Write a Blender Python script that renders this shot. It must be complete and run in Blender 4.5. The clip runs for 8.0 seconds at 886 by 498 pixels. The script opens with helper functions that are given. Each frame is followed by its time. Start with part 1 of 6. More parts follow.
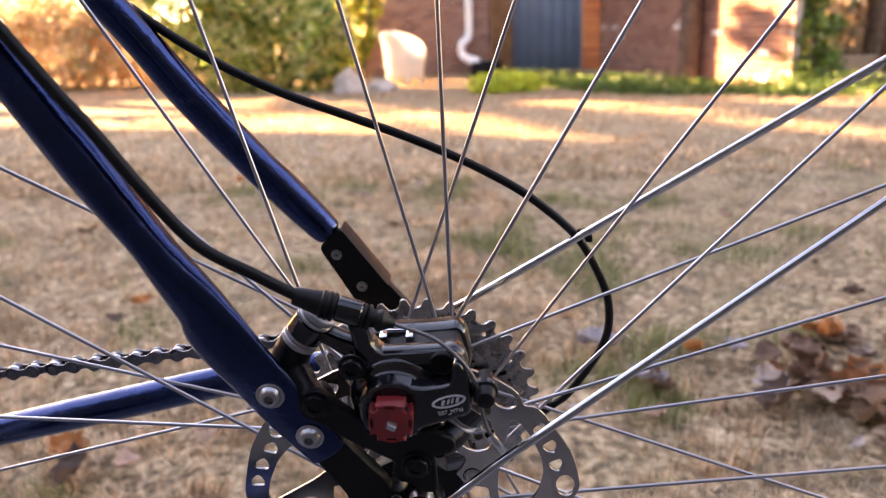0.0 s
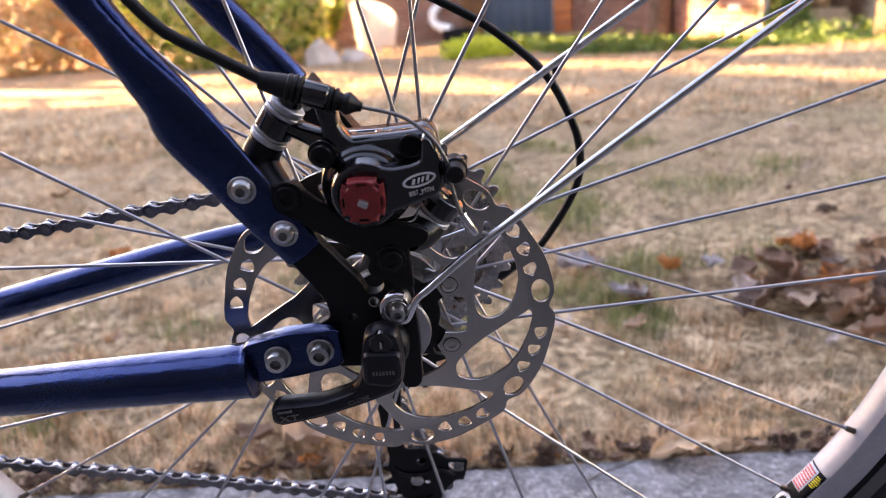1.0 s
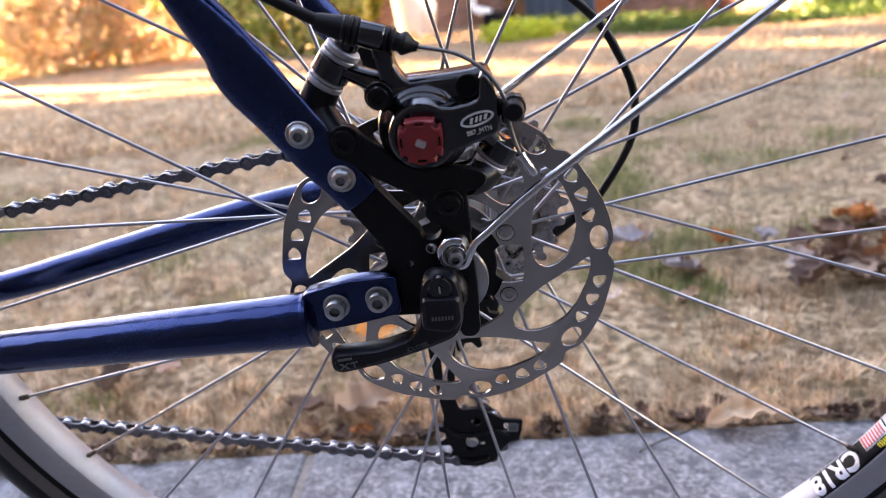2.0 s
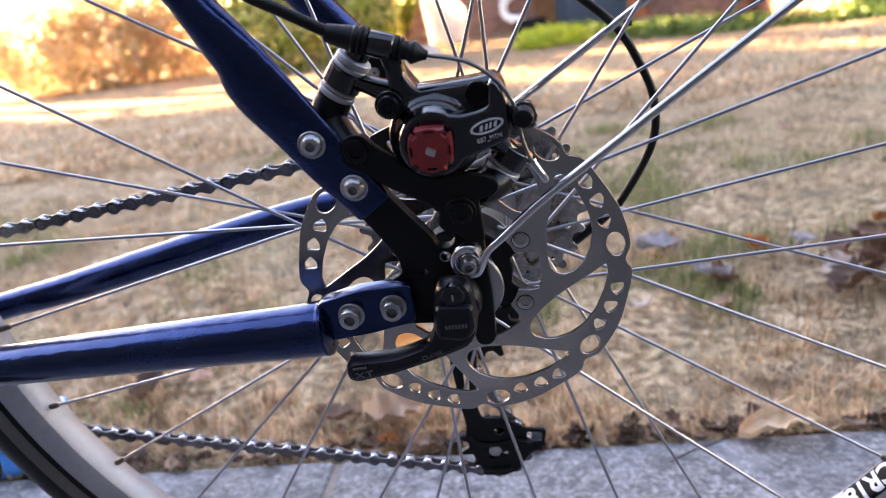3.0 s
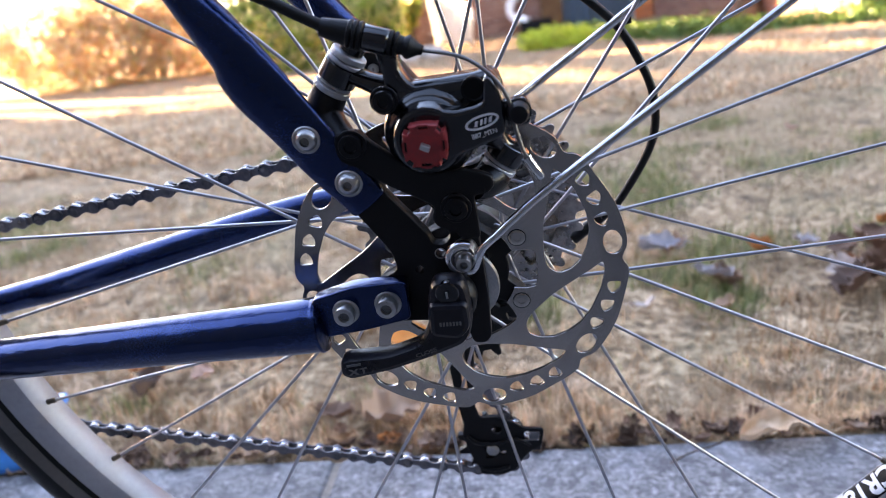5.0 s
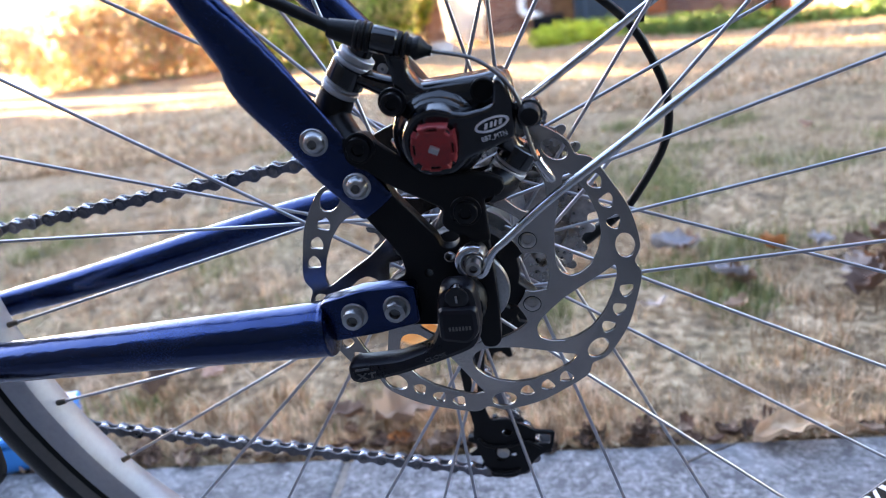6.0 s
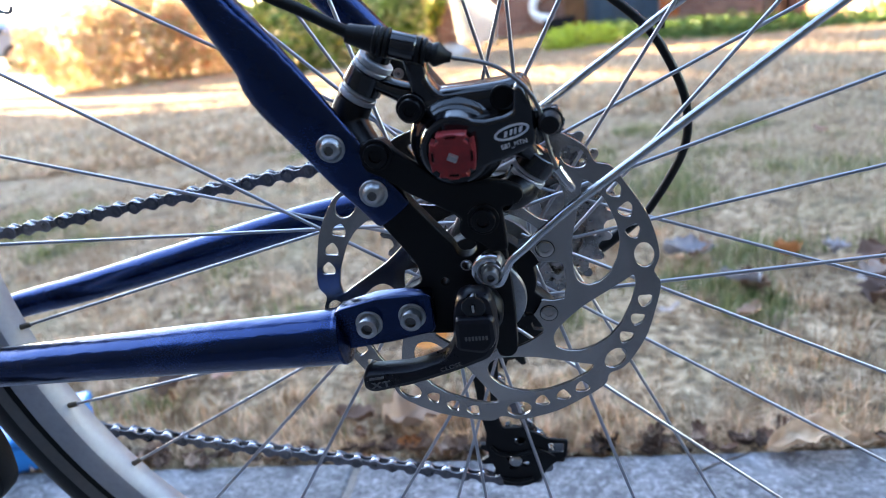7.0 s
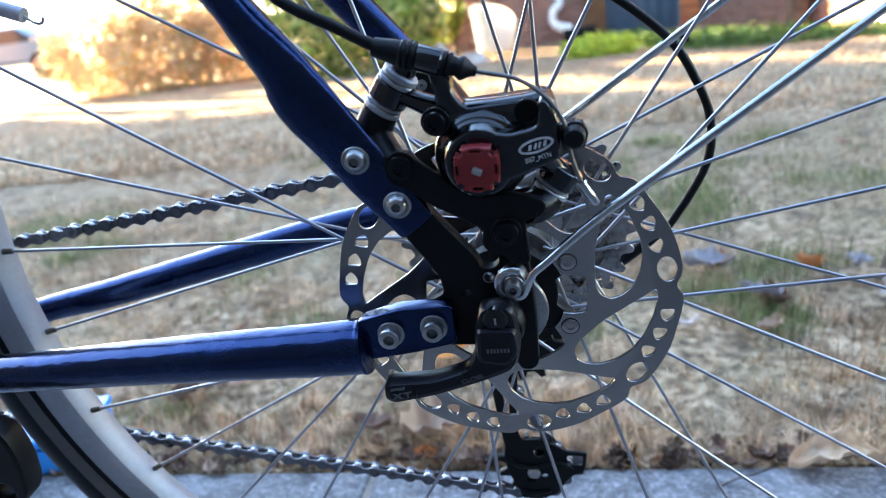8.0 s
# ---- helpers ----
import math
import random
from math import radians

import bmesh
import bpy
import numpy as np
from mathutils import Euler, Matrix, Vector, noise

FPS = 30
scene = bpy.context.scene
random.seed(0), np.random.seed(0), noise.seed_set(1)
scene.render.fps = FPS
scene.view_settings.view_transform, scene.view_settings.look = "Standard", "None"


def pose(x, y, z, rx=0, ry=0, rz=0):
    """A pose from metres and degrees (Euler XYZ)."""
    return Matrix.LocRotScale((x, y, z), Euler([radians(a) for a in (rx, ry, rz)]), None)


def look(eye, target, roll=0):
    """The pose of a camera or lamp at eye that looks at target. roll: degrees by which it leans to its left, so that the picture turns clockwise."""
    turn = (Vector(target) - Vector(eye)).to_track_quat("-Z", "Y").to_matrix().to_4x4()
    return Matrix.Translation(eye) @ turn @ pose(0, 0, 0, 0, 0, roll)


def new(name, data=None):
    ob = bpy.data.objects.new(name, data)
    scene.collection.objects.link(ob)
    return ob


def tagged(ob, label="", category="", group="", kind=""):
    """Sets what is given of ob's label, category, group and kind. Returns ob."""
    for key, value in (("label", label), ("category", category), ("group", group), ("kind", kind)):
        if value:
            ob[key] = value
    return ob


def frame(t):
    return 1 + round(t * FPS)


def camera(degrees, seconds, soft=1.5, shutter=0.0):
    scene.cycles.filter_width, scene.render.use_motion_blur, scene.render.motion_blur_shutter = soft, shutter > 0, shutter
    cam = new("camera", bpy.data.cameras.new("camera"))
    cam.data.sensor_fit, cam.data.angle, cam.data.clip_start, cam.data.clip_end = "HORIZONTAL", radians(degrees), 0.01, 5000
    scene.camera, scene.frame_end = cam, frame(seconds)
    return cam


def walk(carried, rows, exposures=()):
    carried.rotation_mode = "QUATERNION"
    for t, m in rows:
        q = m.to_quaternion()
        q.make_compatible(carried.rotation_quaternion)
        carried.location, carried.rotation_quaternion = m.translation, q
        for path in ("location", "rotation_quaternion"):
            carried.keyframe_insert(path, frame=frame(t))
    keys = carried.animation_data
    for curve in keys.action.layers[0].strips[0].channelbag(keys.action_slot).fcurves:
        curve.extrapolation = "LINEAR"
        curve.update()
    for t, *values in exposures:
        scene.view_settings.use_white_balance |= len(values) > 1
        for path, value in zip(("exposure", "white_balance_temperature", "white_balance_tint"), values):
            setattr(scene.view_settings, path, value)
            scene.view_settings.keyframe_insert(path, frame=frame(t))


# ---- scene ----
cam = camera(62.1, 8.0, 0.9)
PATH = [
    (0, (0.0363, -0.3486, 0.5576), (-0.0160, 0.6052, 0.2619), -2.50),
    (0.1, (0.0361, -0.3535, 0.5405), (-0.0010, 0.5990, 0.2395), -2.60),
    (0.2, (0.0360, -0.3566, 0.5288), (0.0090, 0.5960, 0.2245), -2.70),
    (0.5, (0.0354, -0.3617, 0.5079), (0.0229, 0.5864, 0.1902), -4.81),
    (0.7, (0.0360, -0.3666, 0.4989), (0.0210, 0.5803, 0.1780), -4.10),
    (1, (0.0376, -0.3744, 0.4861), (0.0090, 0.5692, 0.1564), -4.63),
    (1.2, (0.0345, -0.3780, 0.4778), (-0.0135, 0.5681, 0.1565), -5.30),
    (1.5, (0.0295, -0.3796, 0.4710), (-0.0298, 0.5589, 0.1308), -6.65),
    (1.7, (0.0294, -0.3792, 0.4698), (-0.0399, 0.5564, 0.1250), -6.70),
    (2.8, (0.0351, -0.3768, 0.4677), (-0.0930, 0.5605, 0.1435), -7.60),
    (3, (0.0383, -0.3768, 0.4675), (-0.0938, 0.5597, 0.1425), -8.07),
    (3.5, (0.0465, -0.3766, 0.4658), (-0.0955, 0.5613, 0.1492), -8.37),
    (4, (0.0445, -0.3775, 0.4656), (-0.0969, 0.5595, 0.1464), -8.38),
    (4.2, (0.0434, -0.3772, 0.4655), (-0.0900, 0.5620, 0.1470), -8.10),
    (5.3, (0.0420, -0.3743, 0.4649), (-0.1000, 0.5605, 0.1375), -7.60),
    (5.5, (0.0421, -0.3736, 0.4650), (-0.1063, 0.5594, 0.1371), -7.80),
    (6, (0.0425, -0.3699, 0.4662), (-0.1116, 0.5626, 0.1398), -8.08),
    (6.5, (0.0427, -0.3666, 0.4671), (-0.1151, 0.5656, 0.1413), -8.07),
    (7, (0.0389, -0.3658, 0.4679), (-0.1270, 0.5661, 0.1453), -7.75),
    (7.5, (0.0367, -0.3677, 0.4679), (-0.1399, 0.5639, 0.1500), -7.44),
    (8, (0.0369, -0.3666, 0.4701), (-0.1509, 0.5656, 0.1607), -7.51),
]
EXPOSURES = [(0.0, 3.95, 10300, 36), (1.5, 4.21, 9700, 33), (3.5, 4.22, 8850, 28.5), (6.0, 4.22, 7600, 21), (8.0, 4.18, 6800, 11)]
walk(cam, [(t, look(eye, target, roll)) for t, eye, target, roll in PATH], EXPOSURES)
cam.data.dof.use_dof = True
cam.data.dof.focus_distance = 0.345
cam.data.dof.aperture_fstop = 9.5

LEAN, AXLE = 6.55, 0.3467

# ---- daylight ----
SUN = Vector((-0.857, 0.515, 0.305)).normalized()
world = bpy.data.worlds.new("sky")
scene.world = world
world.use_nodes = True
wn = world.node_tree
sky = wn.nodes.new("ShaderNodeTexSky")
sky.sky_type, sky.sun_disc = "NISHITA", False
sky.dust_density, sky.ozone_density = 0.3, 2.0
sky.sun_elevation = math.asin(SUN.z)
sky.sun_rotation = math.atan2(SUN.x, SUN.y)
wn.links.new(sky.outputs[0], wn.nodes["Background"].inputs[0])
wn.nodes["Background"].inputs[1].default_value = 0.105
lamp = bpy.data.lights.new("sun", "SUN")
lamp.energy, lamp.angle, lamp.color = 5.0, radians(0.53), (1.0, 0.80, 0.51)
sun = new("sun", lamp)
sun.matrix_world = look(SUN * 30, (0, 0, 0))


# ---- materials ----
def material(name, base, rough=0.5, metal=0.0, coat=0.0, spec=0.5, grain=0.0, grain_scale=300.0, stain=0.0,
             stain_scale=20.0, bump=0.0, bump_scale=400.0, per_island=0.0, per_object=0.0, stretch=(1, 1, 1)):
    m = bpy.data.materials.new(name)
    m.use_nodes = True
    nt = m.node_tree
    b = nt.nodes["Principled BSDF"]
    b.inputs["Base Color"].default_value = (*base, 1)
    b.inputs["Roughness"].default_value = rough
    b.inputs["Metallic"].default_value = metal
    b.inputs["Coat Weight"].default_value = coat
    b.inputs["Coat Roughness"].default_value = 0.06
    b.inputs["Specular IOR Level"].default_value = spec
    tc = nt.nodes.new("ShaderNodeTexCoord")
    mp = nt.nodes.new("ShaderNodeMapping")
    mp.inputs["Scale"].default_value = stretch
    nt.links.new(tc.outputs["Object"], mp.inputs[0])
    val = None

    def noisy(scale, amount, detail):
        n = nt.nodes.new("ShaderNodeTexNoise")
        n.inputs["Scale"].default_value, n.inputs["Detail"].default_value = scale, detail
        nt.links.new(mp.outputs[0], n.inputs["Vector"])
        r = nt.nodes.new("ShaderNodeMapRange")
        r.inputs["From Min"].default_value, r.inputs["From Max"].default_value = 0.3, 0.7
        r.inputs["To Min"].default_value, r.inputs["To Max"].default_value = 1 - amount, 1 + amount
        nt.links.new(n.outputs["Fac"], r.inputs[0])
        return r.outputs[0]

    def times(a, c):
        if a is None:
            return c
        k = nt.nodes.new("ShaderNodeMath")
        k.operation = "MULTIPLY"
        nt.links.new(a, k.inputs[0]), nt.links.new(c, k.inputs[1])
        return k.outputs[0]

    if grain:
        val = times(val, noisy(grain_scale, grain, 4))
    if stain:
        val = times(val, noisy(stain_scale, stain, 6))
    for amount, node, socket in ((per_island, "ShaderNodeNewGeometry", "Random Per Island"), (per_object, "ShaderNodeObjectInfo", "Random")):
        if amount:
            g = nt.nodes.new(node)
            r = nt.nodes.new("ShaderNodeMapRange")
            r.inputs["To Min"].default_value, r.inputs["To Max"].default_value = 1 - amount, 1 + amount
            nt.links.new(g.outputs[socket], r.inputs[0])
            val = times(val, r.outputs[0])
    if val is not None:
        mix = nt.nodes.new("ShaderNodeVectorMath")
        mix.operation = "SCALE"
        mix.inputs[0].default_value = base
        nt.links.new(val, mix.inputs["Scale"])
        nt.links.new(mix.outputs[0], b.inputs["Base Color"])
        if grain:
            k = nt.nodes.new("ShaderNodeMath")
            k.operation, k.use_clamp = "MULTIPLY", True
            k.inputs[1].default_value = rough
            nt.links.new(val, k.inputs[0]), nt.links.new(k.outputs[0], b.inputs["Roughness"])
    if bump:
        n = nt.nodes.new("ShaderNodeTexNoise")
        n.inputs["Scale"].default_value, n.inputs["Detail"].default_value = bump_scale, 5
        nt.links.new(mp.outputs[0], n.inputs["Vector"])
        bp = nt.nodes.new("ShaderNodeBump")
        bp.inputs["Strength"].default_value, bp.inputs["Distance"].default_value = bump, 0.002
        nt.links.new(n.outputs["Fac"], bp.inputs["Height"]), nt.links.new(bp.outputs[0], b.inputs["Normal"])
        if coat:
            nt.links.new(bp.outputs[0], b.inputs["Coat Normal"])
    return m


def blended(name, colours, scale, rough=0.9, source="noise", bump=0.0, bump_scale=60.0, translucent=0.0, patch=()):
    """Colours (position, rgb) over a noise in the plan or over each loose piece; patch lays larger areas (scale, rgb, amount, from, to) over it."""
    m = bpy.data.materials.new(name)
    m.use_nodes = True
    nt = m.node_tree
    b = nt.nodes["Principled BSDF"]
    b.inputs["Roughness"].default_value = rough
    b.inputs["Specular IOR Level"].default_value = 0.3
    tc = nt.nodes.new("ShaderNodeTexCoord")
    ramp = nt.nodes.new("ShaderNodeValToRGB")
    while len(ramp.color_ramp.elements) < len(colours):
        ramp.color_ramp.elements.new(0.5)
    for e, (p, c) in zip(ramp.color_ramp.elements, colours):
        e.position, e.color = p, (*c, 1)
    if source == "noise":
        n = nt.nodes.new("ShaderNodeTexNoise")
        n.inputs["Scale"].default_value, n.inputs["Detail"].default_value = scale, 8
        nt.links.new(tc.outputs["Object"], n.inputs["Vector"])
        nt.links.new(n.outputs["Fac"], ramp.inputs[0])
    elif source == "object":
        g = nt.nodes.new("ShaderNodeObjectInfo")
        nt.links.new(g.outputs["Random"], ramp.inputs[0])
    else:
        g = nt.nodes.new("ShaderNodeNewGeometry")
        nt.links.new(g.outputs["Random Per Island"], ramp.inputs[0])
    out = ramp.outputs[0]
    for scale2, rgb, amount, lo, hi in patch:
        n = nt.nodes.new("ShaderNodeTexNoise")
        n.inputs["Scale"].default_value, n.inputs["Detail"].default_value = scale2, 3
        nt.links.new(tc.outputs["Object"], n.inputs["Vector"])
        r = nt.nodes.new("ShaderNodeMapRange")
        r.inputs["From Min"].default_value, r.inputs["From Max"].default_value = lo, hi
        r.inputs["To Max"].default_value = amount
        nt.links.new(n.outputs["Fac"], r.inputs[0])
        mx = nt.nodes.new("ShaderNodeMix")
        mx.data_type = "RGBA"
        nt.links.new(r.outputs[0], mx.inputs[0])
        nt.links.new(out, mx.inputs[6])
        mx.inputs[7].default_value = (*rgb, 1)
        out = mx.outputs[2]
    nt.links.new(out, b.inputs["Base Color"])
    if bump:
        n = nt.nodes.new("ShaderNodeTexNoise")
        n.inputs["Scale"].default_value, n.inputs["Detail"].default_value = bump_scale, 8
        nt.links.new(tc.outputs["Object"], n.inputs["Vector"])
        bp = nt.nodes.new("ShaderNodeBump")
        bp.inputs["Strength"].default_value, bp.inputs["Distance"].default_value = bump, 0.01
        nt.links.new(n.outputs["Fac"], bp.inputs["Height"]), nt.links.new(bp.outputs[0], b.inputs["Normal"])
    if translucent:
        tr = nt.nodes.new("ShaderNodeBsdfTranslucent")
        nt.links.new(out, tr.inputs[0])
        ms = nt.nodes.new("ShaderNodeMixShader")
        ms.inputs[0].default_value = translucent
        nt.links.new(b.outputs[0], ms.inputs[1]), nt.links.new(tr.outputs[0], ms.inputs[2])
        nt.links.new(ms.outputs[0], nt.nodes["Material Output"].inputs[0])
    return m


BLUE = material("blue_paint", (0.0080, 0.0245, 0.088), 0.25, 1.0, coat=0.42, spec=0.25, grain=0.10, grain_scale=2500, stain=0.16, stain_scale=40, bump=0.32, bump_scale=120, stretch=(0.45, 1, 1))
BLUE.node_tree.nodes["Principled BSDF"].inputs["Coat Roughness"].default_value = 0.03
BLACK = material("black_paint", (0.004, 0.004, 0.005), 0.45, spec=0.2, grain=0.2, grain_scale=900, stain=0.2, stain_scale=60, bump=0.06, bump_scale=1500)
GLOSS = material("black_gloss", (0.0035, 0.0035, 0.005), 0.19, coat=0.45, spec=0.40, grain=0.15, grain_scale=700, stain=0.15, stain_scale=90, bump=0.05, bump_scale=220)
ANODISED = material("black_anodised", (0.003, 0.003, 0.004), 0.32, spec=0.22, grain=0.12, grain_scale=700, stain=0.15, stain_scale=80)
RUBBER = material("rubber", (0.0045, 0.0045, 0.005), 0.45, spec=0.22, grain=0.15, stain=0.15, bump=0.1, bump_scale=900)
STEEL = material("stainless_steel", (0.40, 0.40, 0.40), 0.36, 1.0, grain=0.10, grain_scale=900, stain=0.18, stain_scale=60)
ROTOR = material("brushed_steel", (0.40, 0.37, 0.345), 0.27, 1.0, stain=0.10, stain_scale=25)


def brush_rings(m):
    """Fine rings round the axle in the steel, and the duller track where the pads run."""
    nt = m.node_tree
    b = nt.nodes["Principled BSDF"]
    tc = nt.nodes.new("ShaderNodeTexCoord")
    flat = nt.nodes.new("ShaderNodeVectorMath")
    flat.operation, flat.inputs[1].default_value = "MULTIPLY", (1, 0, 1)
    far = nt.nodes.new("ShaderNodeVectorMath")
    far.operation = "LENGTH"
    nt.links.new(tc.outputs["Object"], flat.inputs[0]), nt.links.new(flat.outputs[0], far.inputs[0])
    n = nt.nodes.new("ShaderNodeTexNoise")
    n.noise_dimensions = "1D"
    n.inputs["Scale"].default_value, n.inputs["Detail"].default_value = 1400.0, 3
    nt.links.new(far.outputs["Value"], n.inputs["W"])
    rings = nt.nodes.new("ShaderNodeMapRange")
    rings.inputs["From Min"].default_value, rings.inputs["From Max"].default_value = 0.3, 0.7
    rings.inputs["To Min"].default_value, rings.inputs["To Max"].default_value = 0.93, 1.07
    track = nt.nodes.new("ShaderNodeMapRange")
    track.inputs["From Min"].default_value, track.inputs["From Max"].default_value = 0.0655, 0.0675
    track.inputs["To Min"].default_value, track.inputs["To Max"].default_value = 1.0, 0.84
    nt.links.new(n.outputs["Fac"], rings.inputs[0]), nt.links.new(far.outputs["Value"], track.inputs[0])
    k = nt.nodes.new("ShaderNodeMath")
    k.operation = "MULTIPLY"
    nt.links.new(rings.outputs[0], k.inputs[0]), nt.links.new(track.outputs[0], k.inputs[1])
    old = b.inputs["Base Color"].links[0].from_socket
    out = nt.nodes.new("ShaderNodeVectorMath")
    out.operation = "SCALE"
    nt.links.new(old, out.inputs[0]), nt.links.new(k.outputs[0], out.inputs["Scale"]), nt.links.new(out.outputs[0], b.inputs["Base Color"])


brush_rings(ROTOR)
# Darker than the bolts: the shade inside their sockets put into a colour.
SOCKET_SHADE = material("socket_shade_grey", (0.14, 0.14, 0.145), 0.5, 0.6, grain=0.2, grain_scale=900)
LEVER = material("satin_black", (0.005, 0.005, 0.008), 0.33, spec=0.25, grain=0.12, grain_scale=900, stain=0.2, stain_scale=80)
CHROME = material("bright_steel", (0.52, 0.52, 0.53), 0.09, 1.0, grain=0.05, grain_scale=900, stain=0.06, stain_scale=90)
SPOKE = material("spoke_steel", (0.41, 0.405, 0.43), 0.33, 1.0, stain=0.12, stain_scale=25)
WIRE = material("braided_wire", (0.17, 0.165, 0.16), 0.4, 1.0, stain=0.2, stain_scale=300)
LINK = material("link_steel", (0.135, 0.135, 0.15), 0.36, 1.0, grain=0.2, grain_scale=500, stain=0.4, stain_scale=70, per_object=0.2)
RIM = material("satin_aluminium", (0.37, 0.37, 0.40), 0.55, 0.6, grain=0.06, grain_scale=300, stain=0.08, stain_scale=20)
CASSETTE = material("cassette_steel", (0.34, 0.325, 0.315), 0.30, 1.0, grain=0.25, grain_scale=300, stain=0.4, stain_scale=60)
CHAIN = material("chain_steel", (0.46, 0.48, 0.53), 0.24, 1.0, grain=0.25, grain_scale=500, stain=0.45, stain_scale=50, per_object=0.15)
DARK_CHAIN = material("oiled_steel", (0.13, 0.13, 0.14), 0.35, 0.8, grain=0.25, grain_scale=500, stain=0.4, per_object=0.15)
RED = material("red_plastic", (0.21, 0.011, 0.012), 0.55, grain=0.12, grain_scale=600, stain=0.2, stain_scale=150, bump=0.05, bump_scale=900)
GREY = material("grey_washer", (0.42, 0.43, 0.45), 0.4, 0.4, grain=0.12, stain=0.1)
PRINT = material("white_print", (0.55, 0.55, 0.57), 0.6, grain=0.1)
DIM_PRINT = material("grey_print", (0.075, 0.075, 0.08), 0.6, grain=0.1)
LABEL = material("black_label", (0.006, 0.006, 0.007), 0.6, spec=0.12, grain=0.1)
LABEL_WHITE = material("label_white", (0.62, 0.64, 0.70), 0.5, grain=0.05)
LABEL_RED = material("label_red", (0.62, 0.12, 0.12), 0.5, grain=0.1)
LABEL_YELLOW = material("label_yellow", (0.70, 0.55, 0.03), 0.5, grain=0.1)
STRIPE = material("grey_stripe", (0.075, 0.072, 0.076), 0.5, grain=0.1, stain=0.1)
BRASS = material("tarnished_nipple", (0.16, 0.13, 0.10), 0.4, 0.9, grain=0.2)


# ---- mesh helpers ----
def finish(me, mat, angle=35):
    me.materials.clear()
    me.materials.append(mat)
    me.polygons.foreach_set("use_smooth", [True] * len(me.polygons))
    me.set_sharp_from_angle(angle=radians(angle))
    return me


def from_bm(name, bm, mat, angle=35):
    bmesh.ops.recalc_face_normals(bm, faces=bm.faces)
    me = bpy.data.meshes.new(name)
    bm.to_mesh(me)
    bm.free()
    return finish(me, mat, angle)


def part(name, me, parent, label=""):
    """One mesh as a part under a thing or under a part."""
    ob = new(name, me)
    ob.parent = parent
    if label:
        ob["label"] = label
    return ob


def thing(name, label, category, m=Matrix(), group="", kind="", data=None):
    ob = new(name, data)
    ob.matrix_world = m
    return tagged(ob, label, category, group, kind)


def rounded(points, r, n=4):
    """The outline with its corners rounded."""
    out, k = [], len(points)
    for i in range(k):
        a, b, c = (Vector(points[j % k]) for j in (i - 1, i, i + 1))
        q = min(r, (a - b).length * 0.45, (c - b).length * 0.45)
        p0, p2 = b + (a - b).normalized() * q, b + (c - b).normalized() * q
        for s in range(n + 1):
            u = s / n
            out.append(p0 * (1 - u) ** 2 + b * 2 * u * (1 - u) + p2 * u * u)
    return [tuple(v) for v in out]


def circle(x, z, r, n=20, r2=None, turn=0.0):
    out = []
    for i in range(n):
        a = 2 * math.pi * i / n
        u, v = r * math.cos(a), (r2 or r) * math.sin(a)
        out.append((x + u * math.cos(turn) - v * math.sin(turn), z + u * math.sin(turn) + v * math.cos(turn)))
    return out


def plate(name, outlines, y0, y1, mat, bevel=0.0005, angle=40, res=1):
    """A plate in the bicycle's side plane from y0 to y1; outlines after the first are holes."""
    cu = bpy.data.curves.new(name, "CURVE")
    cu.dimensions, cu.fill_mode = "2D", "BOTH"
    h = abs(y1 - y0) / 2
    b = min(bevel, h * 0.9)
    k = 1000.0
    cu.extrude, cu.bevel_depth, cu.bevel_resolution, cu.offset = (h - b) * k, b * k, res, -b * k
    for pts in outlines:
        sp = cu.splines.new("POLY")
        sp.points.add(len(pts) - 1)
        sp.points.foreach_set("co", [v for p in pts for v in (p[0] * k, p[1] * k, 0, 1)])
        sp.use_cyclic_u = True
    tmp = bpy.data.objects.new(name, cu)
    me = bpy.data.meshes.new_from_object(tmp)
    bpy.data.objects.remove(tmp)
    bpy.data.curves.remove(cu)
    me.transform(Matrix.Translation((0, (y0 + y1) / 2, 0)) @ Matrix.Rotation(radians(90), 4, "X") @ Matrix.Scale(1 / k, 4))
    return finish(me, mat, angle)


def smooth_path(points, per=6):
    """Catmull-Rom through the points (tuples of any length)."""
    P = [Vector(p) for p in points]
    P = [2 * P[0] - P[1]] + P + [2 * P[-1] - P[-2]]
    out = []
    for i in range(1, len(P) - 2):
        a, b, c, d = P[i - 1], P[i], P[i + 1], P[i + 2]
        for s in range(per):
            u = s / per
            out.append(0.5 * (2 * b + (c - a) * u + (2 * a - 5 * b + 4 * c - d) * u * u + (3 * b - a - 3 * c + d) * u ** 3))
    out.append(P[-2])
    return out


